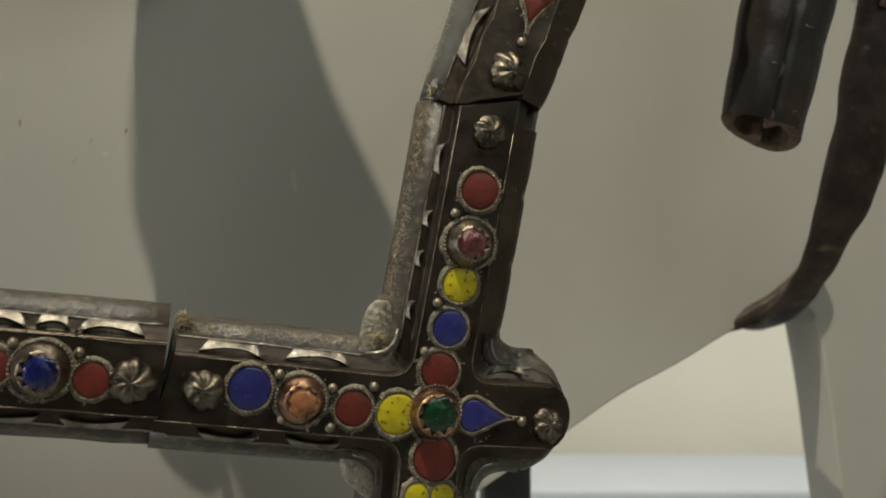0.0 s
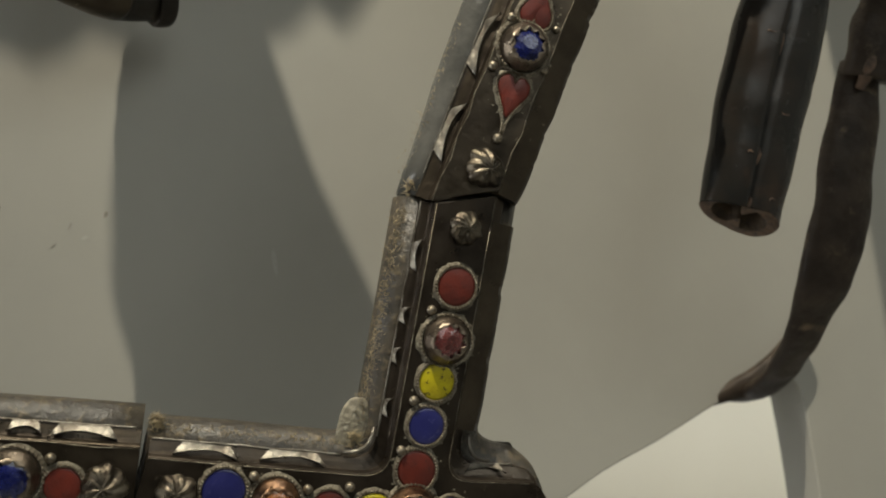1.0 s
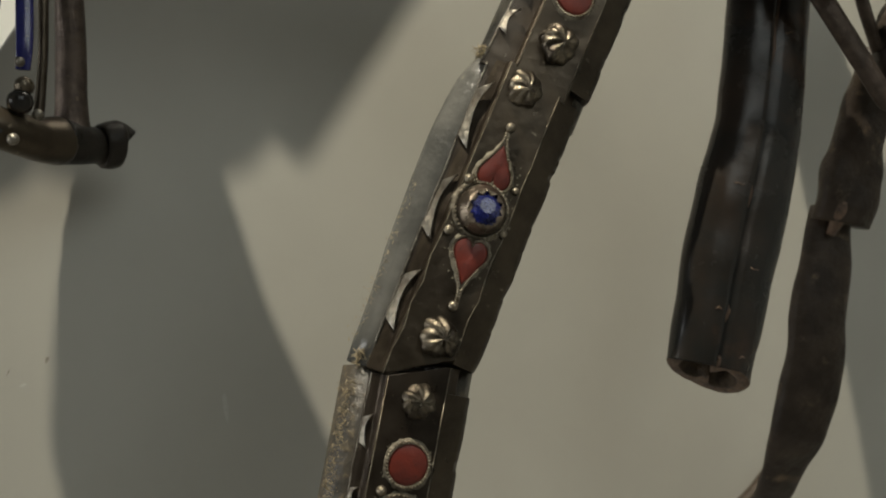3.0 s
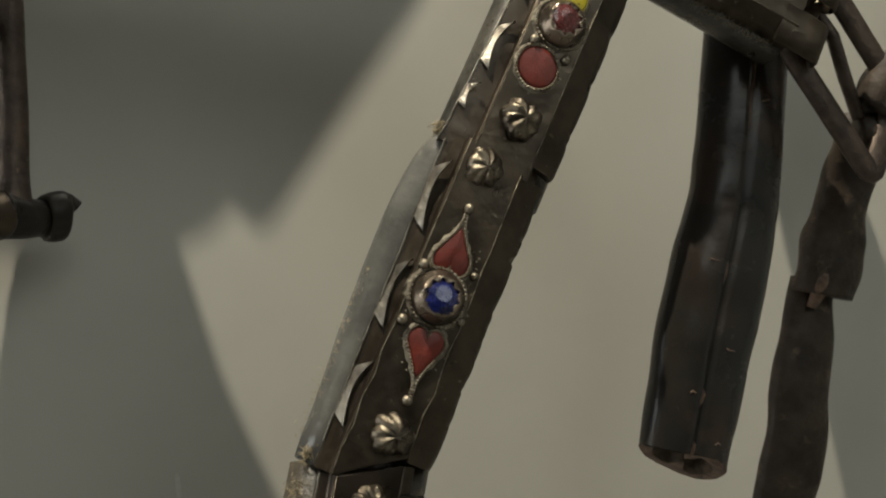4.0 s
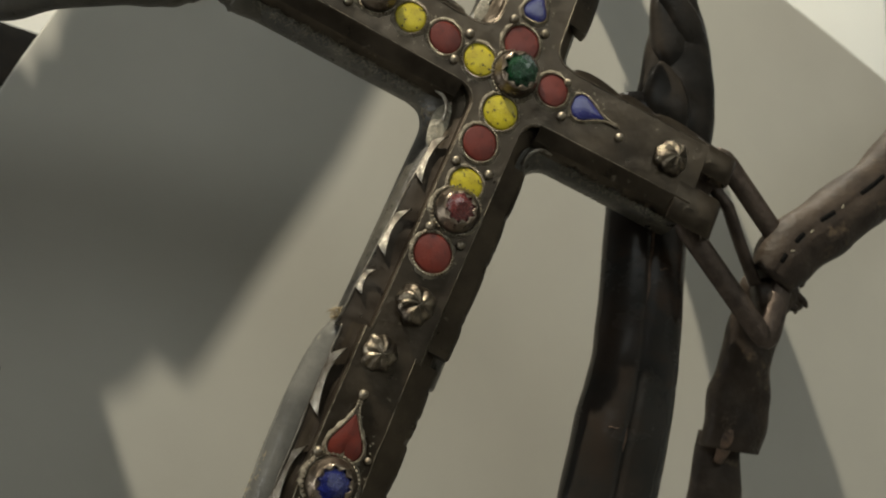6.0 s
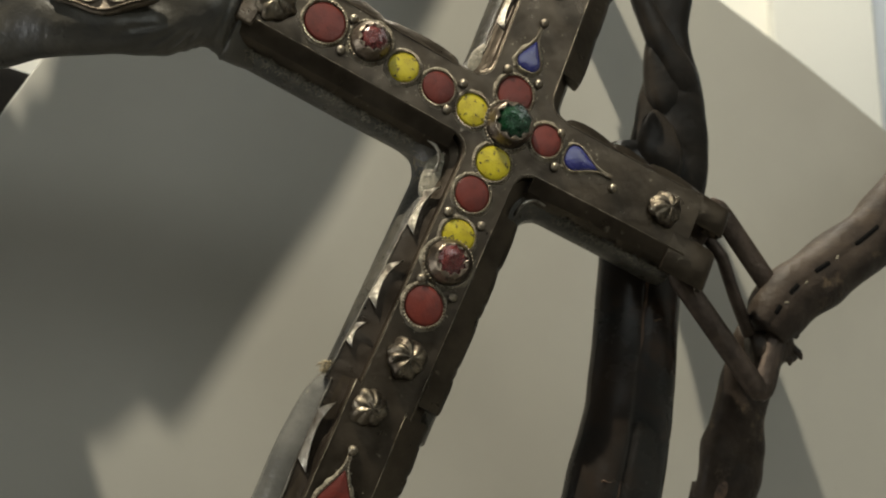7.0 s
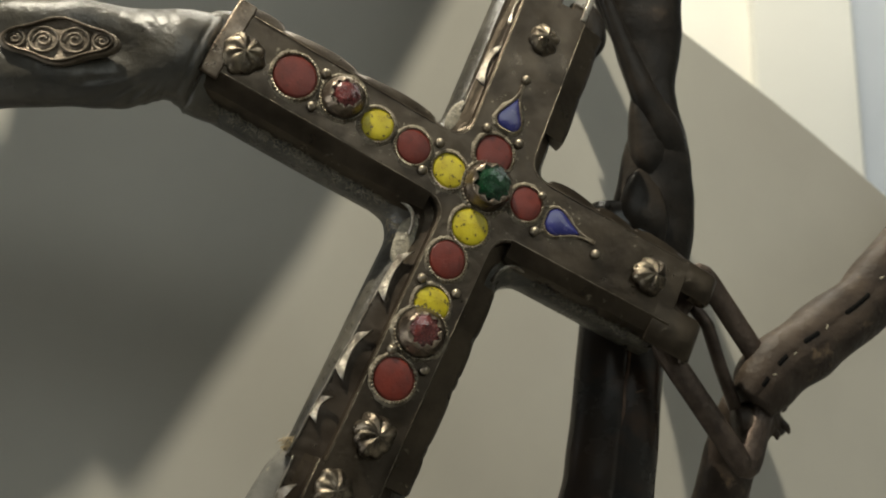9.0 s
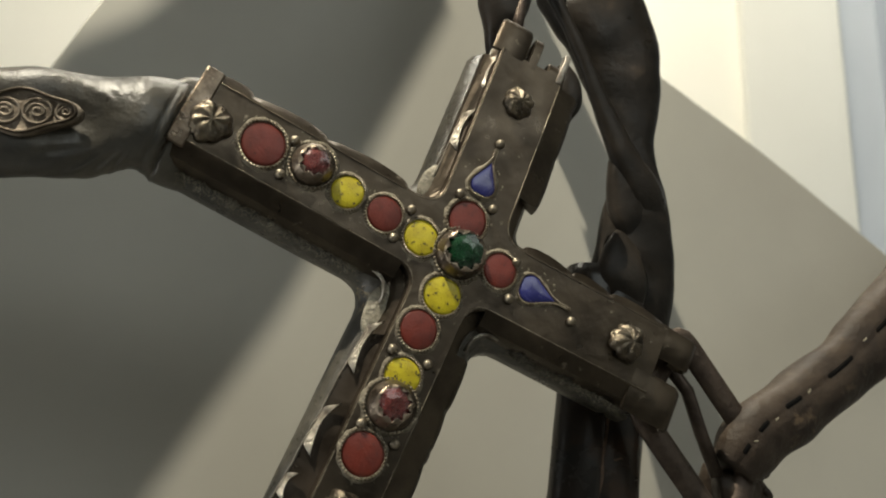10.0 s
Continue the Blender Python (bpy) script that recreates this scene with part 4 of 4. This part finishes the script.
def hanging_strap():
    ob = thing("throat_strap", "brown leather throat strap hanging from the iron buckle", "strap", FACE)
    st = [(0.264, 0.108, -0.034, 0.0125, 0.0075, 0), (0.263, 0.087, -0.050, 0.0136, 0.0080, 0), (0.260, 0.065, -0.056, 0.0145, 0.0080, 0), (0.2565, 0.045, -0.059, 0.0158, 0.0085, 0), (0.254, 0.028, -0.061, 0.0155, 0.0085, 0)]
    part("upper_leather", rings_mesh(strap_rings(st, oval(24, 2.6), 8, 0.0030, 4.0)), BROWNLEATHER, ob)
    st = [(0.252, 0.036, -0.066, 0.0110, 0.0060, 0), (0.2470, 0.004, -0.066, 0.0142, 0.0065, 0), (0.2432, -0.0168, -0.066, 0.0160, 0.0065, 0), (0.2404, -0.0457, -0.068, 0.0162, 0.0062, 0),
          (0.2372, -0.0748, -0.075, 0.0152, 0.0058, 5), (0.2385, -0.0960, -0.090, 0.0120, 0.0050, 10), (0.2425, -0.1130, -0.108, 0.0105, 0.0050, 15), (0.2500, -0.1300, -0.135, 0.0105, 0.0050, 20), (0.2570, -0.1430, -0.165, 0.0105, 0.005, 25), (0.262, -0.152, -0.200, 0.010, 0.005, 30)]
    part("lower_leather", rings_mesh(strap_rings(st, oval(24, 2.4), 8, 0.0012, 2.0)), BROWNLEATHER, ob)
    st = [(0.246, 0.022, -0.059, 0.0030, 0.0024, 0), (0.249, 0.032, -0.055, 0.0046, 0.0030, 0), (0.252, 0.042, -0.055, 0.0030, 0.0020, 0)]
    part("stitch_knot", rings_mesh(strap_rings(st, oval(12, 2), 5, 0.0015, 3.0)), SCAR, ob, "tan stitch knot")
    # the loop end lying round the edge of the board
    st = [(0.292, -0.114, -0.178, 0.0085, 0.0045, 0), (0.283, -0.126, -0.177, 0.0100, 0.0055, 0), (0.268, -0.1375, -0.176, 0.0105, 0.0055, 0), (0.249, -0.1440, -0.177, 0.0070, 0.0045, 0), (0.229, -0.1530, -0.182, 0.0030, 0.003, 0)]
    part("board_loop", rings_mesh(strap_rings(st, oval(16, 2.4), 8, 0.001, 6.0)), BROWNLEATHER, ob)
    return ob


hanging_strap()


def rein():
    ob = thing("leather_rein", "rolled brown leather rein with open stitching slits", "strap", FACE)
    st = [(0.252, 0.107, -0.018, 0.0105, 0.0085, 0), (0.260, 0.117, -0.018, 0.0140, 0.0105, 0), (0.270, 0.126, -0.018, 0.0150, 0.0115, 0), (0.289, 0.138, -0.018, 0.0148, 0.0120, 0), (0.313, 0.154, -0.018, 0.0152, 0.0120, 0),
          (0.341, 0.177, -0.020, 0.0165, 0.0120, 0), (0.370, 0.203, -0.026, 0.0170, 0.0120, 0), (0.43, 0.25, -0.045, 0.0170, 0.0120, 0), (0.52, 0.29, -0.09, 0.0170, 0.0110, 0), (0.60, 0.295, -0.15, 0.0170, 0.0110, 0), (0.68, 0.25, -0.185, 0.017, 0.010, 0)]
    section = seam_section(64, 0.06, -0.30, 0.07)
    rings = strap_rings(st, section, 8, 0.0016, 9.0)
    part("rolled_leather", rings_mesh(rings), BROWNLEATHER, ob)
    seam = min(range(64), key=lambda k: (section[k][0] + 0.30) ** 2 + (section[k][1] - 0.85) ** 2)
    for first, last in ((3, 7), (10, 15), (18, 23), (27, 33), (36, 41), (44, 50)):
        pts = [Vector(rings[k][seam]) - Vector((0, 0, 0.0004 if k not in (first, last) else 0.0016)) for k in range(first, last + 1)]
        # A dull black strip paints the shade inside each open slit.
        part("stitch_slit", tube_loop(pts, 0.0017, 6, closed=False, lift=0.5), JETLEATHER_SLITS, ob, "dark strip for the shade in an open stitching slit")
        knot = part("thread", bead_mesh(0.0009), FELT, ob, "pale thread end")
        knot.matrix_basis = Matrix.Translation(Vector(rings[last + random.choice((0, 1, 2))][seam + random.choice((-1, 0, 1))])) @ pose(0, 0, 0, 0, 0, random.uniform(0, 80)) @ Matrix.Diagonal((random.uniform(0.7, 1.7), random.uniform(0.3, 0.7), 0.35, 1))
    st = [(0.246, 0.100, -0.022, 0.005, 0.005, 0), (0.254, 0.101, -0.020, 0.009, 0.007, 0), (0.263, 0.101, -0.023, 0.0065, 0.005, 0), (0.2715, 0.097, -0.025, 0.0020, 0.0020, 0)]
    part("frayed_end", rings_mesh(strap_rings(st, oval(16, 2.2), 6, 0.005, 12.0)), BROWNLEATHER, ob)
    for x, y, dx, dy in ((0.268, 0.100, 0.0045, -0.0050), (0.264, 0.096, 0.0020, -0.0040), (0.269, 0.106, 0.0030, 0.0010)):
        st = [(x, y, -0.020, 0.0022, 0.0010, 0), (x + dx * 0.5, y + dy * 0.5, -0.0185, 0.0016, 0.0009, 20), (x + dx, y + dy, -0.020, 0.0007, 0.0005, 45)]
        part("torn_strip", rings_mesh(strap_rings(st, oval(8, 2.2), 4, 0.0005, x * 90)), BROWNLEATHER, ob, "torn strip of brown leather")
    return ob


rein()


def buckle():
    ob = thing("iron_buckle", "brown iron rectangular link joining bridle and rein", "buckle", FACE)
    corners = [(0.2005, 0.131, -0.009), (0.224, 0.164, -0.012), (0.263, 0.119, -0.018), (0.246, 0.077, -0.014)]
    line = []
    for i in range(4):
        p, c, n = (Vector(corners[(i + k) % 4]) for k in (-1, 0, 1))
        a, b = c + (p - c).normalized() * 0.007, c + (n - c).normalized() * 0.007
        line += [a * (1 - t) ** 2 + c * 2 * t * (1 - t) + b * t * t for t in (0, 0.25, 0.5, 0.75, 1)]
        nxt = Vector(corners[(i + 1) % 4])
        b2 = nxt + (c - nxt).normalized() * 0.007
        line += [b.lerp(b2, t) for t in (0.33, 0.66)]
    part("frame", tube_loop(line, 0.0058, 10, lift=0.5), IRON, ob)
    part("tongue", tube_loop([(0.216, 0.156, -0.016), (0.2295, 0.140, -0.016), (0.2365, 0.123, -0.018), (0.245, 0.105, -0.020)], 0.0030, 8, closed=False), IRON, ob)
    return ob


buckle()


def upper_strap():
    ob = thing("cheek_strap", "twisted dark leather strap knotted behind the silver cross", "strap", FACE)
    st = [(0.218, 0.155, -0.050, 0.0185, 0.0095, 0), (0.220, 0.175, -0.046, 0.0192, 0.0100, 0), (0.2195, 0.192, -0.044, 0.0210, 0.0105, 0), (0.2207, 0.211, -0.042, 0.0190, 0.0100, 0), (0.2209, 0.233, -0.040, 0.0150, 0.0085, 0),
          (0.2203, 0.250, -0.040, 0.0112, 0.0080, 0), (0.2176, 0.2665, -0.040, 0.0140, 0.0085, 0), (0.2153, 0.2895, -0.040, 0.0203, 0.0100, 0), (0.209, 0.314, -0.041, 0.0250, 0.0120, 0), (0.203, 0.328, -0.043, 0.0265, 0.0130, 0), (0.199, 0.340, -0.050, 0.0250, 0.0110, 0), (0.197, 0.348, -0.056, 0.015, 0.008, 0)]
    part("twisted_leather", rings_mesh(strap_rings(st, oval(28, 2.3), 8, 0.0014, 5.0)), DULLLEATHER, ob)
    st = [(0.163, 0.352, -0.032, 0.0030, 0.0026, 0), (0.1745, 0.326, -0.032, 0.0032, 0.0028, 0), (0.188, 0.300, -0.032, 0.0036, 0.0030, 0), (0.199, 0.274, -0.032, 0.0046, 0.0034, 0), (0.210, 0.250, -0.032, 0.0070, 0.0045, 0), (0.221, 0.234, -0.034, 0.0095, 0.0050, 0), (0.230, 0.217, -0.040, 0.0085, 0.0045, 0), (0.235, 0.203, -0.047, 0.005, 0.003, 0)]
    part("thong", rings_mesh(strap_rings(st, oval(16, 2.4), 8, 0.001, 3.0)), DULLLEATHER, ob)
    st = [(0.2100, 0.258, -0.036, 0.0030, 0.003, 0), (0.2125, 0.249, -0.035, 0.0080, 0.0045, 0), (0.2130, 0.235, -0.035, 0.0095, 0.005, 0), (0.2140, 0.220, -0.036, 0.0085, 0.005, 0), (0.2180, 0.209, -0.038, 0.004, 0.003, 0)]
    part("knot_fold", rings_mesh(strap_rings(st, oval(16, 3.2), 8, 0.001, 7.0)), DULLLEATHER, ob)
    st = [(0.2145, 0.216, -0.037, 0.0050, 0.003, 0), (0.2105, 0.206, -0.034, 0.0095, 0.0045, 0), (0.2085, 0.195, -0.033, 0.0115, 0.005, 0), (0.2110, 0.183, -0.034, 0.0100, 0.0045, 0), (0.2160, 0.172, -0.038, 0.006, 0.003, 0)]
    part("worn_fold", rings_mesh(strap_rings(st, oval(18, 2.6), 8, 0.0026, 17.0)), DULLLEATHER, ob, "worn fold of the strap")
    # the strap goes on over the top of the board
    st = [(0.206, 0.335, -0.050, 0.019, 0.006, 0), (0.20, 0.40, -0.075, 0.018, 0.005, 0), (0.19, 0.45, -0.12, 0.017, 0.005, 0), (0.18, 0.475, -0.17, 0.017, 0.005, 0), (0.175, 0.478, -0.21, 0.017, 0.005, 0)]
    part("crown_strap", rings_mesh(strap_rings(st, oval(20, 2.6), 6, 0.001, 1.0)), LEATHER, ob)
    # ring between the cross and the crown strap
    st = [(0.138, 0.281, -0.015, 0.003, 0.003, 0), (0.139, 0.290, -0.013, 0.0062, 0.005, 0), (0.141, 0.303, -0.013, 0.0105, 0.007, 0), (0.147, 0.322, -0.018, 0.0120, 0.008, 0), (0.160, 0.360, -0.035, 0.014, 0.008, 0), (0.176, 0.41, -0.075, 0.015, 0.008, 0), (0.185, 0.44, -0.11, 0.015, 0.007, 0)]
    part("hinge_leather", rings_mesh(strap_rings(st, oval(20, 2.6), 6, 0.002, 11.0)), DULLLEATHER, ob)
    st = [(0.1700, 0.280, -0.014, 0.003, 0.003, 0), (0.1725, 0.272, -0.013, 0.0055, 0.005, 0), (0.1730, 0.263, -0.013, 0.0055, 0.005, 0), (0.1715, 0.256, -0.014, 0.003, 0.003, 0)]
    part("hinge_end", rings_mesh(strap_rings(st, oval(16, 2.3), 6, 0.0006, 15.0)), DULLLEATHER, ob)
    part("hinge_pin", tube_loop([(0.1445, 0.286, -0.006), (0.147, 0.300, -0.007), (0.151, 0.320, -0.012)], 0.0028, 8, closed=False), IRON, ob)
    return ob


upper_strap()


def browband():
    ob = thing("browband", "folded grey black leather browband with a silver plaque", "strap", FACE)
    st = [(0.034, 0.2135, -0.0185, 0.0120, 0.0040, 0), (0.020, 0.2205, -0.0165, 0.0175, 0.0085, 0), (0.006, 0.2255, -0.0125, 0.0205, 0.0125, 0), (-0.008, 0.226, -0.009, 0.0175, 0.0125, 0), (-0.024, 0.2235, -0.010, 0.0192, 0.0110, 0),
          (-0.045, 0.2220, -0.010, 0.0205, 0.0110, 0), (-0.068, 0.2195, -0.016, 0.0200, 0.0115, 0), (-0.100, 0.215, -0.036, 0.0185, 0.0110, 0), (-0.132, 0.222, -0.052, 0.0175, 0.0105, 0), (-0.155, 0.262, -0.045, 0.0170, 0.0100, 0), (-0.172, 0.335, -0.020, 0.0170, 0.0095, 0), (-0.180, 0.42, 0.004, 0.016, 0.008, 0)]
    rings = strap_rings(st, oval(90, 2.3), 22, 0.0012, 21.0)
    pleated = []
    for ring in rings:
        line = []
        for p in ring:
            p = Vector(p)
            front = 1.0 if p.z > -0.024 - max(0, -0.05 - p.x) * 0.5 else 0.0
            seat = max(0.0, min(1.0, (-0.016 - p.x) / 0.010)) * math.exp(-((p.y - 0.2220) / 0.0100) ** 2)
            a = math.atan2(p.y - 0.219, p.x + 0.004)
            far = math.hypot(p.y - 0.219, p.x + 0.004)
            fan = math.exp(-((far - 0.022) / 0.013) ** 2) * max(0.0, min(1.0, (0.214 - p.y) / 0.005)) * (p.x < -0.008)
            top = math.exp(-((far - 0.020) / 0.008) ** 2) * max(0.0, min(1.0, (p.y - 0.225) / 0.005)) * (p.x < -0.006)
            crack = p.x - 0.0065 - 0.35 * (p.y - 0.226) - 0.0012 * noise.noise(Vector((p.y * 420, 3, 0)))
            dz = -0.0030 * seat + 0.0010 * fan * math.sin(a * 34 + 2 * noise.noise(p * 70)) + 0.0002 * top * math.sin(a * 24 + 2 * noise.noise(p * 60))
            dz -= 0.0024 * math.exp(-(crack / 0.0009) ** 2) + 0.0010 * math.exp(-((crack + 0.0045) / 0.0007) ** 2)
            dz += 0.0016 * math.exp(-((p.x + 0.004) / 0.008) ** 2)
            p.z += dz * front
            line.append(p)
        pleated.append(line)
    part("folded_leather", rings_mesh(pleated), BROWLEATHER, ob)
    # plaque with three lobes and scrolls
    n = 72
    outline = []
    for i in range(n):
        b = 2 * math.pi * i / n
        x = 0.0200 * math.cos(b)
        y = 0.0088 * math.sin(b) * (0.86 + 0.14 * math.cos(2 * math.pi * x / 0.026)) * (1 if abs(x) < 0.012 else 1.0)
        outline.append((x, y))
    rings = [[(x * g, y * g, z) for x, y in outline] for g, z in ((1.05, -0.0016), (1.03, 0.0014), (0.96, 0.0022), (0.90, 0.0015), (0.4, 0.0019))]
    plaque = part("plaque", rings_mesh(rings), PLAQUE, ob, "embossed silver plaque with scrolls")
    plaque.matrix_basis = pose(-0.0455, 0.2220, -0.0010, 0, -12, 2)
    for cx, r in ((-0.0150, 0.0034), (-0.0052, 0.0050), (0.0056, 0.0050), (0.0152, 0.0034)):
        ring = [(cx + r * math.cos(k * math.pi / 12), r * 0.92 * math.sin(k * math.pi / 12), 0.0020) for k in range(24)]
        part("scroll", tube_loop(ring, 0.0006, 5), PLAQUE, plaque)
        pts = []
        for k in range(20):
            a = k / 19 * 3.1 * math.pi
            rr = r * (0.15 + 0.55 * k / 19)
            pts.append((cx + rr * math.cos(a), rr * math.sin(a) * 0.9, 0.0020))
        part("scroll", tube_loop(pts, 0.0005, 5, closed=False), PLAQUE, plaque)
    part("edge_wire", tube_loop([(x * 0.94, y * 0.92, 0.0026) for x, y in outline], 0.0007, 5), SILVER, plaque)
    return ob


browband()


def pendant():
    ob = thing("forehead_pendant", "dark leather and tarnished silver forehead pendant with hanging rods", "pendant", FACE)
    st = [(-0.1598, 0.0657, -0.0820, 0.0075, 0.0075, 0), (-0.1568, 0.0638, -0.0820, 0.0090, 0.0090, 0), (-0.1416, 0.0562, -0.0820, 0.0088, 0.0088, 0), (-0.1288, 0.0539, -0.0942, 0.0093, 0.0093, 0), (-0.1207, 0.0550, -0.1026, 0.0107, 0.0107, 0), (-0.1183, 0.0555, -0.1050, 0.0101, 0.0101, 0)]
    part("silver_tube", rings_mesh(strap_rings(st, oval(18, 2), 8, 0.001, 2.0)), SILVER, ob)
    st = [(-0.1202, 0.0551, -0.1031, 0.0103, 0.0103, 0), (-0.1097, 0.0561, -0.1134, 0.0094, 0.0094, 0), (-0.1050, 0.0570, -0.1190, 0.0085, 0.0085, 0), (-0.1030, 0.0575, -0.1205, 0.0107, 0.0107, 0), (-0.0960, 0.0588, -0.1240, 0.0108, 0.0108, 0), (-0.0950, 0.0589, -0.1245, 0.0070, 0.0070, 0)]
    part("leather_end", rings_mesh(strap_rings(st, oval(18, 2), 6, 0.0022, 4.0)), DULLLEATHER, ob)
    st = [(-0.1149, 0.0601, -0.1085, 0.0085, 0.0075, 0), (-0.1154, 0.0728, -0.1080, 0.0072, 0.0064, 0), (-0.1173, 0.1080, -0.1060, 0.0066, 0.0063, 0), (-0.1211, 0.1664, -0.0967, 0.0054, 0.0052, 0), (-0.1309, 0.2198, -0.0967, 0.0061, 0.0051, 0)]
    part("rod", rings_mesh(strap_rings(st, oval(14, 2), 8, 0.0006, 4.0)), IRON, ob)
    st = [(-0.1284, 0.0560, -0.0947, 0.0027, 0.0027, 0), (-0.1274, 0.0738, -0.0957, 0.0023, 0.0023, 0), (-0.1274, 0.1048, -0.0957, 0.0023, 0.0023, 0), (-0.1313, 0.1758, -0.0967, 0.0023, 0.0023, 0), (-0.1367, 0.2176, -0.0967, 0.0022, 0.0022, 0)]
    part("rod", rings_mesh(strap_rings(st, oval(10, 2), 6)), SILVER, ob)
    for x, y, r, mat in ((-0.1335, 0.0665, 0.0056, LEATHER), (-0.1322, 0.0735, 0.0043, STUDSILVER), (-0.1345, 0.084, 0.0022, BRIGHT), (-0.1265, 0.062, 0.0024, BRIGHT)):
        part("bead", bead_mesh(r), mat, ob).matrix_basis = pose(x, y, -0.082 + r * 0.5)
    st = [(-0.1341, 0.0826, -0.0889, 0.0031, 0.0020, 0), (-0.1341, 0.1010, -0.0889, 0.0037, 0.0020, 0), (-0.1378, 0.1565, -0.0967, 0.0037, 0.0021, 0), (-0.1408, 0.2176, -0.0967, 0.0030, 0.0020, 0)]
    part("enamel_strip", rings_mesh(strap_rings(st, oval(12, 2.5), 6)), BLUE, ob, "blue enamel strip")
    st = [(-0.1578, 0.0618, -0.0820, 0.0070, 0.0060, 0), (-0.1565, 0.0750, -0.0820, 0.0060, 0.0050, 0), (-0.1515, 0.1000, -0.0820, 0.0075, 0.0050, 0), (-0.1517, 0.1548, -0.0967, 0.0092, 0.0051, 0), (-0.1495, 0.2132, -0.0967, 0.0089, 0.0050, 0)]
    part("side_strap", rings_mesh(strap_rings(st, oval(14, 2.4), 8, 0.001, 3.0)), LEATHER, ob)
    for k in range(5):
        # Bright and black metal alternate to paint the glints on the studs.
        stud = part("stud", bead_mesh(0.0026), (BRIGHT, BLACK)[k % 2], ob)
        stud.matrix_basis = pose(-0.1350 - 0.0055 * k, 0.0500 + 0.0036 * k + 0.0004 * k * k, -0.0755 - 0.0006 * k)
    return ob


pendant()


def far_strap():
    """The strap of the far side, seen past the edge of the board."""
    ob = thing("far_browband", "black leather strap behind the edge of the board", "strap", BOARD)
    st = [(-0.085, 0.234, -0.046, 0.0195, 0.004, 0), (-0.14, 0.2495, -0.060, 0.0195, 0.004, 0), (-0.19, 0.264, -0.066, 0.0195, 0.004, 0), (-0.26, 0.278, -0.05, 0.019, 0.004, 0), (-0.33, 0.30, 0.02, 0.018, 0.004, 0)]
    part("leather", rings_mesh(strap_rings(st, oval(20, 3.0), 6, 0.0006, 31.0)), JETLEATHER_SLITS, ob)
    return ob


far_strap()


def shadow_cover():
    """An unseen cutout above the brow, added and outlined to cast the large shadow on the board."""
    ob = thing("shadow_blocker", "unseen cutout added to cast the large shadow on the board", "headpiece", BOARD)
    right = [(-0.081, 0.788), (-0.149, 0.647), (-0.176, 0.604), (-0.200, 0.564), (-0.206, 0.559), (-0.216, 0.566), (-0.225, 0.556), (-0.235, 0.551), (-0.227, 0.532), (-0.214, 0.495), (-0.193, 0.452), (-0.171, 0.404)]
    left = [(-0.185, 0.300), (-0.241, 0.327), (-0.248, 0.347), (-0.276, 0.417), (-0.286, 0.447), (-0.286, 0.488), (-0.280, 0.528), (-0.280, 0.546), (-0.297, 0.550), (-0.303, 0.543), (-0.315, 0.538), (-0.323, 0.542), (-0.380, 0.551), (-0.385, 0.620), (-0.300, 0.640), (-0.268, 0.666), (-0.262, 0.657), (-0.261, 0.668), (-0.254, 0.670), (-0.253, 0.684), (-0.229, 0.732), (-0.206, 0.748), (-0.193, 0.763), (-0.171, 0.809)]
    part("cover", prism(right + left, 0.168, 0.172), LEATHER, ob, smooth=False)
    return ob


shadow_cover()
